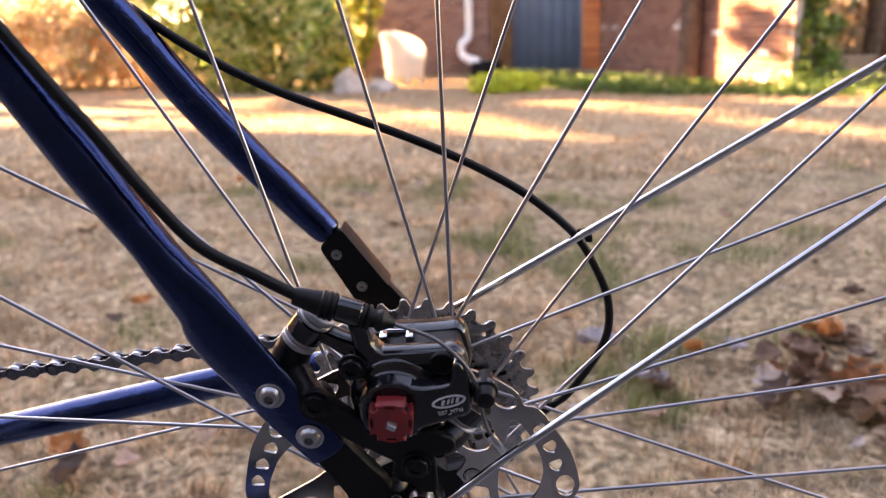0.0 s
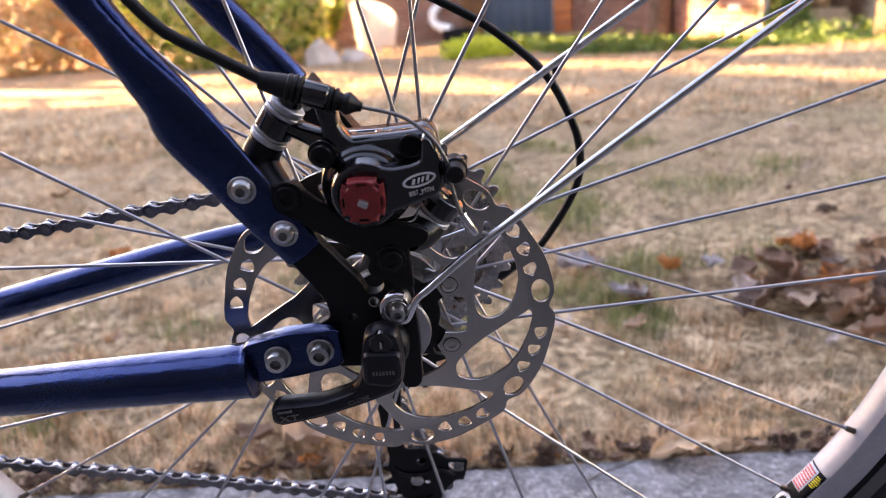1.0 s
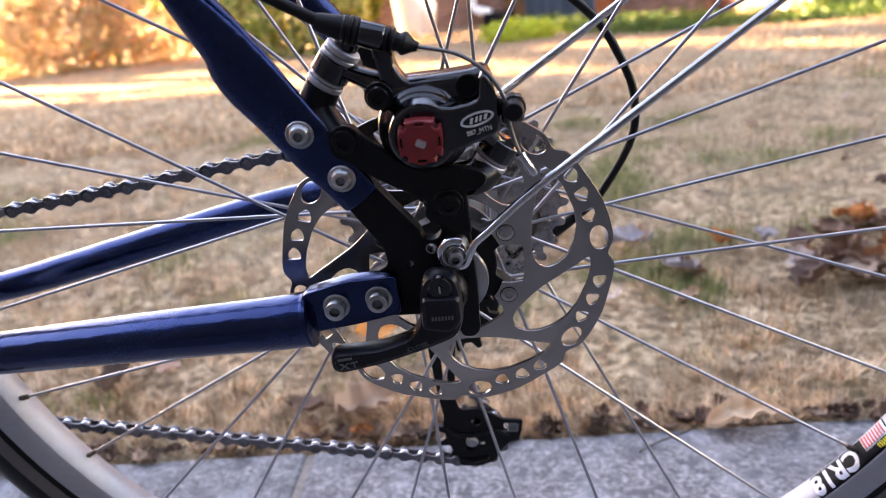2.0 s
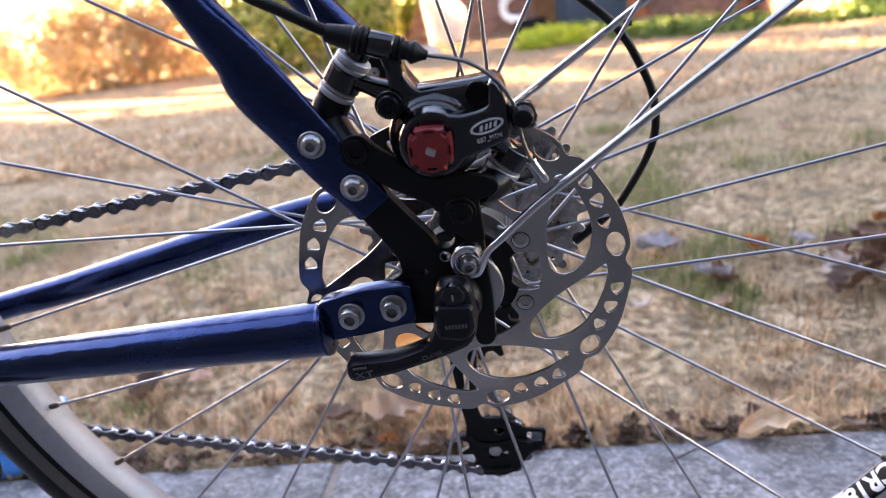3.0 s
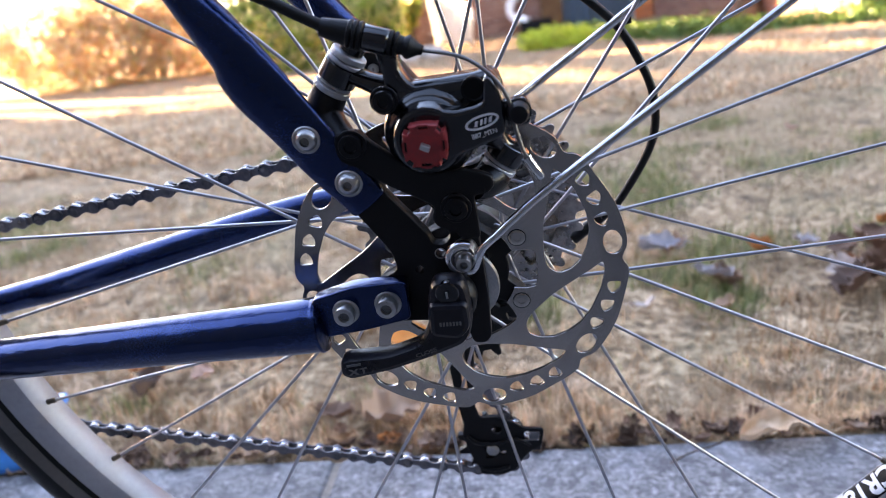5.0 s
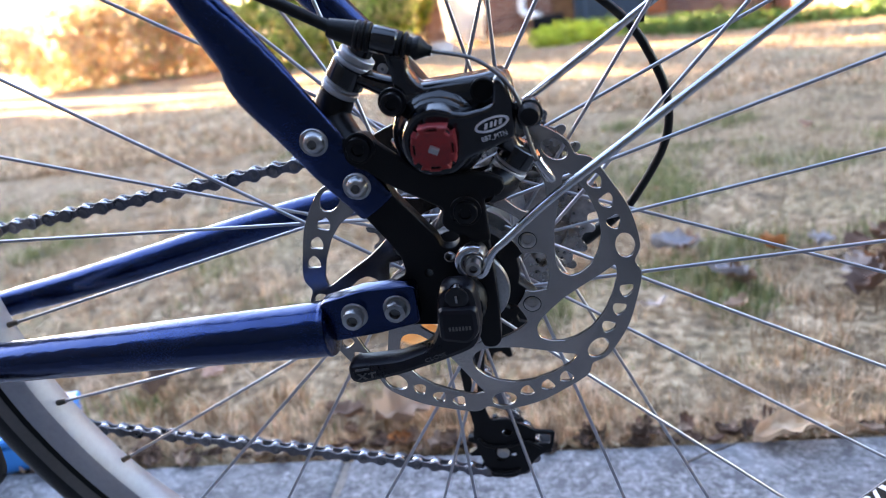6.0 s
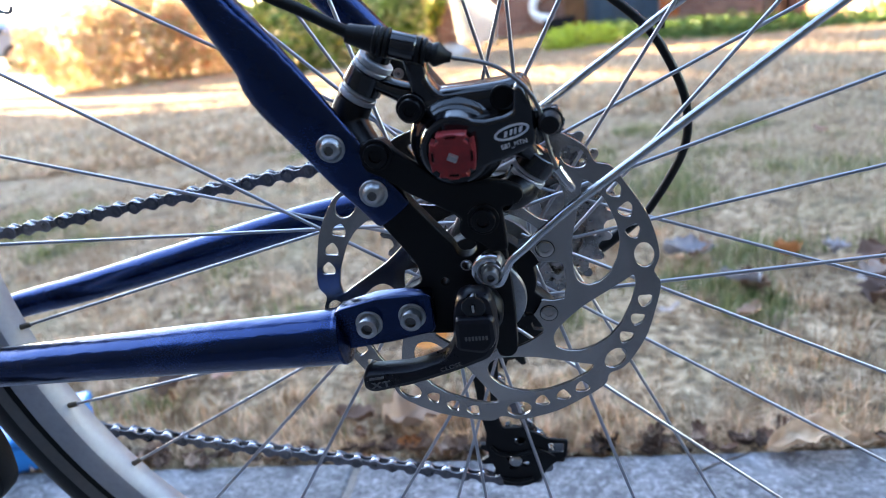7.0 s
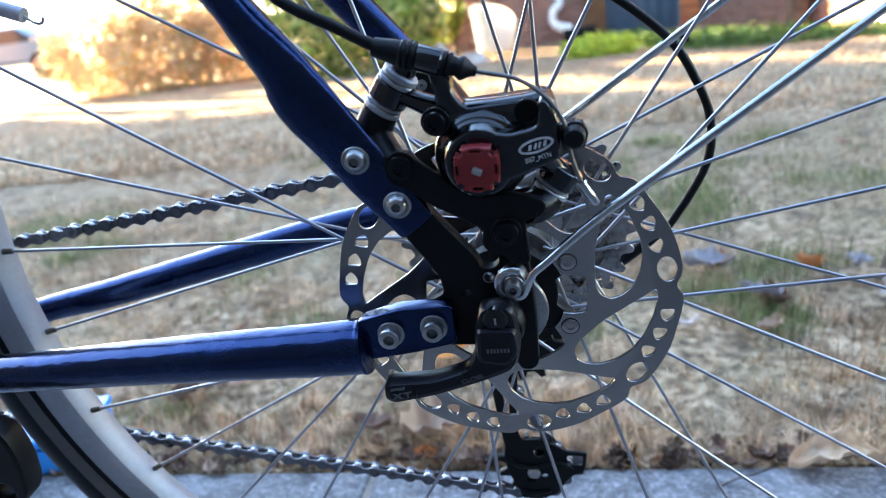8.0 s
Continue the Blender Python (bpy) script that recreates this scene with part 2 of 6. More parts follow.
def sweep(name, points, mat, seg=14, per=6, side=(0, 1, 0), angle=50, bm=None):
    """A tube through points (x, y, z, radius) or (x, y, z, in-plane radius, radius along side)."""
    own = bm is None
    bm = bm or bmesh.new()
    rows = smooth_path([tuple(p) for p in points], per) if per else [Vector(p) for p in points]
    rings = []
    for i, p in enumerate(rows):
        c = Vector(p[:3])
        t = (Vector(rows[min(i + 1, len(rows) - 1)][:3]) - Vector(rows[max(i - 1, 0)][:3])).normalized()
        u = t.cross(Vector(side))
        u = u.normalized() if u.length > 1e-4 else Vector((1, 0, 0))
        v = t.cross(u)
        ru, rv = p[3], p[4] if len(p) > 4 else p[3]
        rings.append([bm.verts.new(c + u * ru * math.cos(2 * math.pi * k / seg) + v * rv * math.sin(2 * math.pi * k / seg)) for k in range(seg)])
    for a, b in zip(rings, rings[1:]):
        for k in range(seg):
            bm.faces.new((a[k], a[(k + 1) % seg], b[(k + 1) % seg], b[k]))
    bm.faces.new(rings[0][::-1]), bm.faces.new(rings[-1])
    return from_bm(name, bm, mat, angle) if own else bm


def lathe(name, profile, mat, origin=(0, 0, 0), axis=(0, 1, 0), seg=24, closed=False, angle=35, bm=None):
    """A body turned about an axis; the profile holds (way along the axis, radius)."""
    own = bm is None
    bm = bm or bmesh.new()
    w = Vector(axis).normalized()
    u = w.orthogonal().normalized()
    if abs(w.y) > 0.99:
        u = Vector((1, 0, 0))
    v = w.cross(u)
    rings = []
    for d, r in profile:
        c = Vector(origin) + w * d
        if r < 1e-6:
            rings.append([bm.verts.new(c)])
        else:
            rings.append([bm.verts.new(c + (u * math.cos(2 * math.pi * k / seg) + v * math.sin(2 * math.pi * k / seg)) * r) for k in range(seg)])
    pairs = list(zip(rings, rings[1:])) + ([(rings[-1], rings[0])] if closed else [])
    for a, b in pairs:
        for k in range(seg):
            q = [a[k % len(a)], a[(k + 1) % len(a)], b[(k + 1) % len(b)], b[k % len(b)]]
            q = [x for i, x in enumerate(q) if x not in q[:i]]
            if len(q) > 2:
                bm.faces.new(q)
    if not closed:
        for ring in (rings[0], rings[-1]):
            if len(ring) > 2:
                bm.faces.new(ring)
    return from_bm(name, bm, mat, angle) if own else bm


def block(name, lo, hi, mat, bevel=0.002, seg=2, m=Matrix(), angle=35):
    bm = bmesh.new()
    bmesh.ops.create_cube(bm, size=1)
    for v in bm.verts:
        v.co = m @ Vector([a + (b - a) * (c + 0.5) for a, b, c in zip(lo, hi, v.co)])
    if bevel:
        bmesh.ops.bevel(bm, geom=bm.edges[:], offset=bevel, segments=seg, affect="EDGES", profile=0.5)
    return from_bm(name, bm, mat, angle)


def lettering(name, text, size, mat, m, depth=0.0001, fit=0.0, bold=0.0):
    """Raised writing with its middle at the origin of m, x along the line, y to the letters' tops."""
    cu = bpy.data.curves.new(name, "FONT")
    cu.body, cu.size, cu.extrude, cu.align_x, cu.align_y = text, size, depth, "CENTER", "CENTER"
    cu.offset = bold
    tmp = bpy.data.objects.new(name, cu)
    me = bpy.data.meshes.new_from_object(tmp)
    bpy.data.objects.remove(tmp)
    bpy.data.curves.remove(cu)
    if fit:
        w = max(v.co.x for v in me.vertices) - min(v.co.x for v in me.vertices)
        me.transform(Matrix.Diagonal((fit / w, 1, 1, 1)))
    me.transform(m)
    return finish(me, mat, 20)


def merge(meshes, name):
    """One mesh out of several of the same material."""
    bm = bmesh.new()
    mat = meshes[0].materials[0]
    for me in meshes:
        bm.from_mesh(me)
    out = bpy.data.meshes.new(name)
    bm.to_mesh(out)
    bm.free()
    return finish(out, mat, 35)


FACE = Matrix.Rotation(radians(90), 4, "X")


def on_face(x, y, z, turn=0.0):
    """A frame on a surface that looks out of the bicycle's left side."""
    return Matrix.Translation((x, y, z)) @ FACE @ Matrix.Rotation(radians(turn), 4, "Z")


def hex_socket(bolt, x, y, z, r, turn, mat):
    pts = [(x + r * math.cos(turn + k * math.pi / 3), z + r * math.sin(turn + k * math.pi / 3)) for k in range(6)]
    # A dark plate at the bottom paints the shade of the hollow.
    part("socket", plate("socket", [pts], y - 0.0003, y, ANODISED if mat == ANODISED else SOCKET_SHADE, 0.00005), bolt, "hexagonal plate, dark to stand for the shade in the socket")


def button_bolt(name, x, y, z, parent, r=0.0056, mat=None, h=0.0032, label=""):
    """Domed bolt with a flange whose head stands h out of the face at y (towards -y)."""
    mat = mat or STEEL
    s = r * 0.36
    prof = [(0.0, r * 1.08), (-0.0007, r * 1.08), (-0.0010, r * 1.02), (-0.0010, r * 0.88), (-0.0014, r * 0.84), (-h * 0.62, r * 0.76), (-h * 0.85, r * 0.62), (-h * 0.97, r * 0.46), (-h, s), (-h * 0.55, s * 0.95), (-h * 0.55, 0)]
    bolt = part(name, lathe(name, prof, mat, (x, y, z), seg=28), parent, label)
    hex_socket(bolt, x, y - h * 0.62, z, s * 0.98, x * 900, mat)
    return bolt


def cap_bolt(name, x, y, z, parent, r=0.005, h=0.0058, mat=None, label=""):
    mat = mat or STEEL
    s = r * 0.52
    prof = [(0, r * 1.3), (-0.0008, r * 1.3), (-0.0010, r * 1.26), (-0.0010, r), (-h + 0.0007, r), (-h + 0.0002, r * 0.95), (-h, r * 0.86), (-h, s), (-h * 0.55, s * 0.95), (-h * 0.55, 0)]
    bolt = part(name, lathe(name, prof, mat, (x, y, z), seg=28), parent, label)
    hex_socket(bolt, x, y - h * 0.66, z, s * 0.98, z * 900, mat)
    return bolt


# ---- the bicycle, in its own frame: axle at the origin, x to the rear, y to the drive side ----
bike = thing("bicycle", "dark blue bicycle with black disc brake parked on concrete", "bicycle",
             pose(0, 0, AXLE, LEAN, 0, 0))


def build_wheel():
    rim_prof = [(0.0, 0.2976), (0.006, 0.2982), (0.0098, 0.3005), (0.0113, 0.3035), (0.0120, 0.3060), (0.0122, 0.3160), (0.0114, 0.3166),
                (0.0104, 0.3155), (0.0098, 0.3085), (0.0, 0.3065)]
    full = rim_prof + [(-y, r) for y, r in rim_prof[-2:0:-1]]
    rim = part("rim", lathe("rim", full, RIM, seg=160, closed=True, angle=28), bike, "silver aluminium rim")
    tyre_prof = [(0.0101, 0.3105), (0.0106, 0.3150), (0.0128, 0.3180), (0.0150, 0.3235), (0.0163, 0.3300), (0.0158, 0.3365), (0.0135, 0.3420), (0.0095, 0.3462), (0.0045, 0.3485), (0.0, 0.3490)]
    full = tyre_prof + [(-y, r) for y, r in tyre_prof[-2::-1]]
    tyre = part("tyre", lathe("tyre", full, RUBBER, seg=160, closed=True, angle=60), bike, "black rubber tyre with grey side stripe")
    for s in (-1, 1):
        ring = [(s * 0.0137, 0.3192), (s * 0.0140, 0.3190), (s * 0.0163, 0.3262), (s * 0.0158, 0.3264)]
        part("side_stripe", lathe("side_stripe", ring, STRIPE, seg=160, closed=True, angle=60), tyre, "grey stripe")
    hub_prof = [(-0.0672, 0.0), (-0.0672, 0.0075), (-0.0668, 0.0195), (-0.0648, 0.0200), (-0.0640, 0.0188), (-0.0625, 0.0150), (-0.0440, 0.0150), (-0.0345, 0.0160), (-0.0330, 0.0258), (-0.0300, 0.0258),
                (-0.0285, 0.0180), (-0.0200, 0.0150), (0.0100, 0.0150), (0.0200, 0.0205), (0.0226, 0.0268), (0.0252, 0.0268), (0.0258, 0.0180), (0.0640, 0.0150), (0.0672, 0.0120), (0.0672, 0.0)]
    part("hub", lathe("hub", hub_prof, STEEL, seg=40), bike, "silver hub")
    lacing = ((1, -1), (-1, 1), (1, 1), (-1, -1))
    for k in range(32):
        side, way = lacing[k % 4]
        a = radians(7.28 + 11.25 * k)
        h = a + way * radians(66.45)
        flange, fr = ((-0.0315, 0.0232) if side < 0 else (0.0238, 0.0241))
        out = 0.0018 * (1 if (k // 2) % 2 else -1)
        p = Vector((0.3005 * math.cos(a), side * 0.0020, 0.3005 * math.sin(a)))
        q = Vector((fr * math.cos(h), flange + out, fr * math.sin(h)))
        way_in = (q - p).normalized()
        q2 = q - way_in * 0.004
        bm = bmesh.new()
        sweep("spoke", [(*(p + way_in * 0.002), 0.00098), (*q2, 0.00098), (*(q - way_in * 0.001), 0.0011), (*(q + Vector((0, -out * 1.6, 0))), 0.0011)], SPOKE, seg=8, per=0, bm=bm)
        ob = part("spoke", from_bm("spoke", bm, SPOKE, 60), bike)
        part("nipple", lathe("nipple", [(-0.004, 0.0021), (0.001, 0.0023), (0.0015, 0.0019), (0.009, 0.0018), (0.0098, 0.0012), (0.0098, 0.0)], BRASS, p, way_in, seg=8), ob, "dull brass nipple")
    return rim


RIM_PART = build_wheel()


def rim_inner(y):
    """Radius of the rim's inner face at the width y."""
    a = abs(y)
    return 0.2976 + 0.0006 * a / 0.006 if a < 0.006 else 0.2982 + 0.0023 * (a - 0.006) / 0.0038


def rim_patch(name, a0, a1, y0, y1, lift, mat, parent, label=""):
    """A thin curved patch on the rim's inner face, from angle a0 to a1 (degrees)."""
    bm = bmesh.new()
    n, m = max(2, int(abs(a1 - a0) * 1.5)), 8
    grid = []
    for i in range(n + 1):
        a = radians(a0 + (a1 - a0) * i / n)
        grid.append([bm.verts.new((q * math.cos(a), y, q * math.sin(a))) for y in (y0 + (y1 - y0) * k / m for k in range(m + 1)) for q in (rim_inner(y) - lift,)])
    for g, h in zip(grid, grid[1:]):
        for j in range(m):
            bm.faces.new((g[j], g[j + 1], h[j + 1], h[j]))
    ob = part(name, from_bm(name, bm, mat, 60), parent, label)
    mod = ob.modifiers.new("thick", "SOLIDIFY")
    mod.thickness = 0.00012
    mod.offset = 0.0
    return ob


def rim_letters(text, a_mid, y_mid, size, lift, mat, parent, name="lettering"):
    me = lettering(name, text, size, mat, Matrix(), 0.00005, bold=size * 0.03)
    bm = bmesh.new()
    bm.from_mesh(me)
    bmesh.ops.triangulate(bm, faces=bm.faces[:])
    bmesh.ops.subdivide_edges(bm, edges=bm.edges[:], cuts=4, use_grid_fill=True)
    bm.to_mesh(me)
    bm.free()
    for v in me.vertices:
        a = radians(a_mid) - 0.84 * v.co.x / 0.2976
        y = y_mid - v.co.y
        q = rim_inner(y) - lift - v.co.z
        v.co = (q * math.cos(a), y, q * math.sin(a))
    return part(name, finish(me, mat, 20), parent)


sticker = rim_patch("rim_label", -32.9, -44.6, -0.0092, 0.0076, 0.00035, LABEL, RIM_PART, "black rim label with white model lettering")
rim_letters("CR18", -41.3, -0.0008, 0.0185, 0.0007, LABEL_WHITE, sticker)
rim_patch("label_band", -33.1, -36.7, -0.0042, 0.0070, 0.00055, LABEL_WHITE, sticker)
for i in range(8):
    rim_patch("lettering_bar", -33.4 - 0.41 * i, -33.68 - 0.41 * i, -0.0032, 0.0060, 0.00075, LABEL_RED, sticker)
for i in range(6):
    rim_patch("sun_ray", -33.5 - 0.30 * i, -33.66 - 0.30 * i, -0.0088 + 0.0004 * abs(i - 2.5), -0.0050, 0.00055, LABEL_YELLOW, sticker)


def build_frame():
    part("seat_stay", sweep("seat_stay", [(-0.205, -0.040, 0.318, 0.0092, 0.0092), (-0.1283, -0.057, 0.198, 0.0092, 0.0092), (-0.1105, -0.062, 0.1713, 0.0094, 0.0092), (-0.0927, -0.0666, 0.1455, 0.0080, 0.0085), (-0.0855, -0.0684, 0.1341, 0.0087, 0.0082), (-0.0799, -0.0697, 0.1254, 0.0098, 0.0076), (-0.0738, -0.0712, 0.1157, 0.0108, 0.0066), (-0.0707, -0.0723, 0.1088, 0.0123, 0.0058), (-0.0660, -0.0734, 0.1012, 0.0126, 0.0052),
        (-0.0565, -0.0750, 0.0880, 0.0116, 0.0042), (-0.0450, -0.0762, 0.0705, 0.0108, 0.0028),
        (-0.0370, -0.0762, 0.0588, 0.0098, 0.0025), (-0.0325, -0.0762, 0.0521, 0.0092, 0.0025), (-0.0304, -0.0762, 0.0489, 0.0088, 0.0025), (-0.0298, -0.0762, 0.0480, 0.0074, 0.0022), (-0.0296, -0.0762, 0.0477, 0.0040, 0.0010)], BLUE, seg=24), bike, "dark blue flattened tube")
    part("seat_stay", sweep("seat_stay", [(-0.210, 0.040, 0.318, 0.0090), (-0.1415, 0.058, 0.2124, 0.0090), (-0.1194, 0.064, 0.1761, 0.0098), (-0.0900, 0.069, 0.1345, 0.0100), (-0.0760, 0.0715, 0.1165, 0.0102),
        (-0.0640, 0.073, 0.1010, 0.0098), (-0.0535, 0.074, 0.0880, 0.0085), (-0.0520, 0.074, 0.0862, 0.004)], BLUE, seg=20), bike)
    stay = part("chain_stay", sweep("chain_stay", [(-0.44, -0.036, -0.047, 0.0095), (-0.2778, -0.058, -0.0274, 0.0103), (-0.2026, -0.066, -0.0196, 0.0112), (-0.1354, -0.073, -0.0129, 0.0120), (-0.0800, -0.077, -0.0088, 0.0126),
        (-0.0650, -0.0772, -0.0078, 0.0128), (-0.0618, -0.0772, -0.0076, 0.0118), (-0.0600, -0.0772, -0.0075, 0.0070)], BLUE, seg=24), bike)
    tab = rounded([(-0.0640, 0.0068), (-0.0440, 0.0118), (-0.0197, 0.0126), (-0.0199, -0.0064), (-0.0400, -0.0105), (-0.0640, -0.0135)], 0.003)
    part("yoke", plate("yoke", [tab], -0.0812, -0.0725, BLUE, 0.0010, res=3), stay, "blue bolted end plate")
    part("weld_bead", lathe("weld_bead", [(0, 0.0100), (0.0008, 0.0131), (0.0022, 0.0134), (0.0034, 0.0128), (0.0040, 0.0100)], BLUE, (-0.0652, -0.0772, -0.0078), (1, 0, 0.08)), stay)
    part("chain_stay", sweep("chain_stay", [(-0.44, 0.036, -0.070, 0.0090), (-0.3473, 0.058, -0.0526, 0.0092), (-0.2907, 0.063, -0.0440, 0.0100), (-0.2028, 0.069, -0.0273, 0.0104), (-0.1200, 0.0735, -0.0115, 0.0102), (-0.0600, 0.075, -0.0040, 0.0095)], BLUE, seg=20), bike)
    outline = rounded([(-0.0555, 0.0690), (-0.0400, 0.0760), (-0.0300, 0.0800), (-0.0262, 0.0735), (-0.0247, 0.0541), (-0.0075, 0.0305), (-0.0062, 0.0257), (-0.0010, 0.0255), (0.0022, 0.0290), (-0.0020, 0.0400), (0.0020, 0.0500), (0.0110, 0.0500),
                       (0.0142, 0.0430), (0.0135, 0.0330), (0.0143, 0.0200), (0.0148, 0.0000), (0.0140, -0.0230), (0.0110, -0.0262), (0.0055, -0.0258), (0.0030, -0.0150), (-0.0120, -0.0120), (-0.0420, -0.0105), (-0.0460, 0.0020), (-0.0290, 0.0125), (-0.0236, 0.0150), (-0.0248, 0.0240), (-0.0360, 0.0420)], 0.004)
    drop = part("dropout", plate("dropout", [outline, circle(-0.0035, 0.0215, 0.0021), circle(-0.0137, 0.0144, 0.0017)], -0.0742, -0.0672, BLACK, 0.0006), bike, "black frame end plate")
    part("insert_ring", lathe("insert_ring", [(0, 0.0022), (0, 0.0027), (-0.0006, 0.0026), (-0.0006, 0.0021)], STEEL, (-0.0035, -0.0738, 0.0215), closed=True, seg=16), drop)
    tab = rounded([(-0.0590, 0.0800), (-0.0444, 0.0920), (-0.0180, 0.0530), (0.0120, 0.0150), (0.0140, -0.0200), (-0.0100, -0.0200), (-0.0150, 0.0080), (-0.0376, 0.0390)], 0.004)
    far = part("dropout", plate("dropout", [tab], 0.0690, 0.0750, BLACK, 0.0006), bike)
    part("edge_rib", plate("edge_rib", [[(-0.0440, 0.0925), (-0.0425, 0.0915), (-0.0190, 0.0565), (-0.0205, 0.0560)]], 0.0640, 0.0790, BLACK, 0.0003), far)
    for x, z in ((-0.0488, 0.0752), (-0.0356, 0.0540)):
        button_bolt("bolt", x, 0.0690, z, far, 0.0030, h=0.0014)
    for x, z in ((-0.0499, 0.0798), (-0.0362, 0.0594)):
        button_bolt("frame_bolt", x, -0.0786, z, bike, 0.0054, h=0.0036, label="silver button-head bolt")
    for x, z in ((-0.0487, 0.0002), (-0.0291, 0.0026)):
        cap_bolt("frame_bolt", x, -0.0812, z, bike, 0.0047, label="silver socket bolt")


build_frame()


def build_rotor():
    a0 = radians(7.3)
    lobe = 2 * math.pi / 8
    outer = []
    for i in range(480):
        a = 2 * math.pi * i / 480
        u = math.degrees(a - radians(0.6) + lobe / 2) % 45 - 22.5
        r = 0.0793 - 0.0031 * math.exp(-((u / (2.6 if u < 0 else 3.6)) ** 2)) - 0.0006 * math.exp(-(((u + 15) / 7) ** 2))
        outer.append((r * math.cos(a), r * math.sin(a)))
    hub = []
    for i in range(180):
        a = 2 * i
        d = abs((a + 31.5 + 30) % 60 - 30)
        r = 0.0275 + 0.0097 * min(1.0, max(0.0, (d - 9.5) / 6.0)) ** 0.7
        hub.append((r * math.cos(radians(a)), r * math.sin(radians(a))))
    holes = [hub]
    window = [(67.4, 0.6), (61.5, -3.2), (56.4, -7.0), (50.5, -12.8), (46.3, -18.5), (42.8, -27.7), (41.2, -37.5), (41.5, -43.0), (43.6, -47.6), (47.6, -49.8), (52.3, -47.6), (57.0, -43.2), (60.8, -37.2), (64.0, -30.0), (65.9, -22.0), (67.3, -12.0), (68.3, -4.0)]
    for k in range(8):
        b = a0 + k * lobe
        turn = b - radians(7.8)
        holes.append(rounded([(r / 1000 * math.cos(turn + radians(d)), r / 1000 * math.sin(turn + radians(d))) for r, d in window], 0.0016, 3))
        holes.append(circle(0.0727 * math.cos(b), 0.0727 * math.sin(b), 0.0043, 22, 0.0062, b))
        for d, rr in ((18.2, 0.0730), (26.4, 0.0721), (35.0, 0.0708)):
            c = b - radians(d)
            tri = [(rr - 0.0033, 0.0022), (rr + 0.0029, 0.0034), (rr + 0.0033, -0.0004), (rr + 0.0002, -0.0042), (rr - 0.0027, -0.0014)]
            tri = [(x * math.cos(c) - y * math.sin(c), x * math.sin(c) + y * math.cos(c)) for x, y in tri]
            holes.append(rounded(tri, 0.0016, 4))
    rotor = part("brake_rotor", plate("brake_rotor", [outer] + holes, -0.0530, -0.0511, ROTOR, 0.0002, 30), bike, "drilled wavy steel brake disc")
    carrier = []
    for i in range(180):
        a = 2 * math.pi * i / 180
        r = 0.0240 + 0.0130 * max(0, math.cos(6 * (a - radians(-31.5)))) ** 1.4
        carrier.append((r * math.cos(a), r * math.sin(a)))
    part("rotor_carrier", plate("rotor_carrier", [carrier, circle(0, 0, 0.0160, 40)], -0.0510, -0.0420, BLACK, 0.0008), rotor, "black carrier inside the disc")
    for k in range(6):
        a = radians(-31.5 + 60 * k)
        # Thin black ring laid on the disc in place of the dark gap.
        part("bolt_seat", lathe("bolt_seat", [(0.0, 0.0039), (0.0, 0.0043), (-0.00015, 0.0043), (-0.00015, 0.0039)], BLACK, (0.0332 * math.cos(a), -0.0530, 0.0332 * math.sin(a)), seg=20, closed=True), rotor)
        part("rotor_bolt", lathe("rotor_bolt", [(0, 0.0039), (-0.0003, 0.0039), (-0.0005, 0.0036), (-0.0005, 0.0018), (-0.0001, 0.0017), (-0.0001, 0.0)], ROTOR, (0.0332 * math.cos(a), -0.0530, 0.0332 * math.sin(a)), seg=20), rotor)


build_rotor()


def build_cassette():
    y = 0.0265
    body = part("cassette", lathe("cassette", [(0.0262, 0.0), (0.0262, 0.017), (0.062, 0.017), (0.062, 0.0)], CASSETTE, seg=24), bike, "grey steel sprocket cassette")
    for teeth in (32, 28, 25, 22, 19, 17, 15, 13, 11):
        rp = 0.0127 / (2 * math.sin(math.pi / teeth))
        out = []
        for k in range(teeth):
            for d, r in ((-0.42, -0.0037), (-0.27, -0.0028), (-0.15, 0.0010), (-0.05, 0.0019), (0.08, 0.0018), (0.17, 0.0006), (0.27, -0.0026), (0.42, -0.0036)):
                a = 2 * math.pi * (k + d) / teeth + 0.1
                out.append(((rp + r) * math.cos(a), (rp + r) * math.sin(a)))
        holes = []
        if teeth == 32:
            holes += [circle((rp - 0.0078) * math.cos(a), (rp - 0.0078) * math.sin(a), 0.0013, 10) for a in (2 * math.pi * k / 16 + 0.1 for k in range(16))]
        if teeth > 22:
            n = 5
            r0, r1 = 0.0225, rp - 0.0118
            for k in range(n):
                a = 2 * math.pi * k / n + y * 30
                h = math.pi / n - 0.17
                pts = [(r0 * math.cos(a + h * 0.5 * s), r0 * math.sin(a + h * 0.5 * s)) for s in (-1, 1)] + [(r1 * math.cos(a + h * s), r1 * math.sin(a + h * s)) for s in (1, 0, -1)]
                holes.append(rounded(pts, 0.004, 3))
                b = a + math.pi / n
                for s in (-0.11, 0.11):
                    holes.append(circle((rp - 0.0132) * math.cos(b + s), (rp - 0.0132) * math.sin(b + s), 0.0012, 10))
        part("sprocket", plate("sprocket", [out] + holes, y, y + 0.0018, CASSETTE, 0.0002, 30), body)
        y += 0.0039


build_cassette()


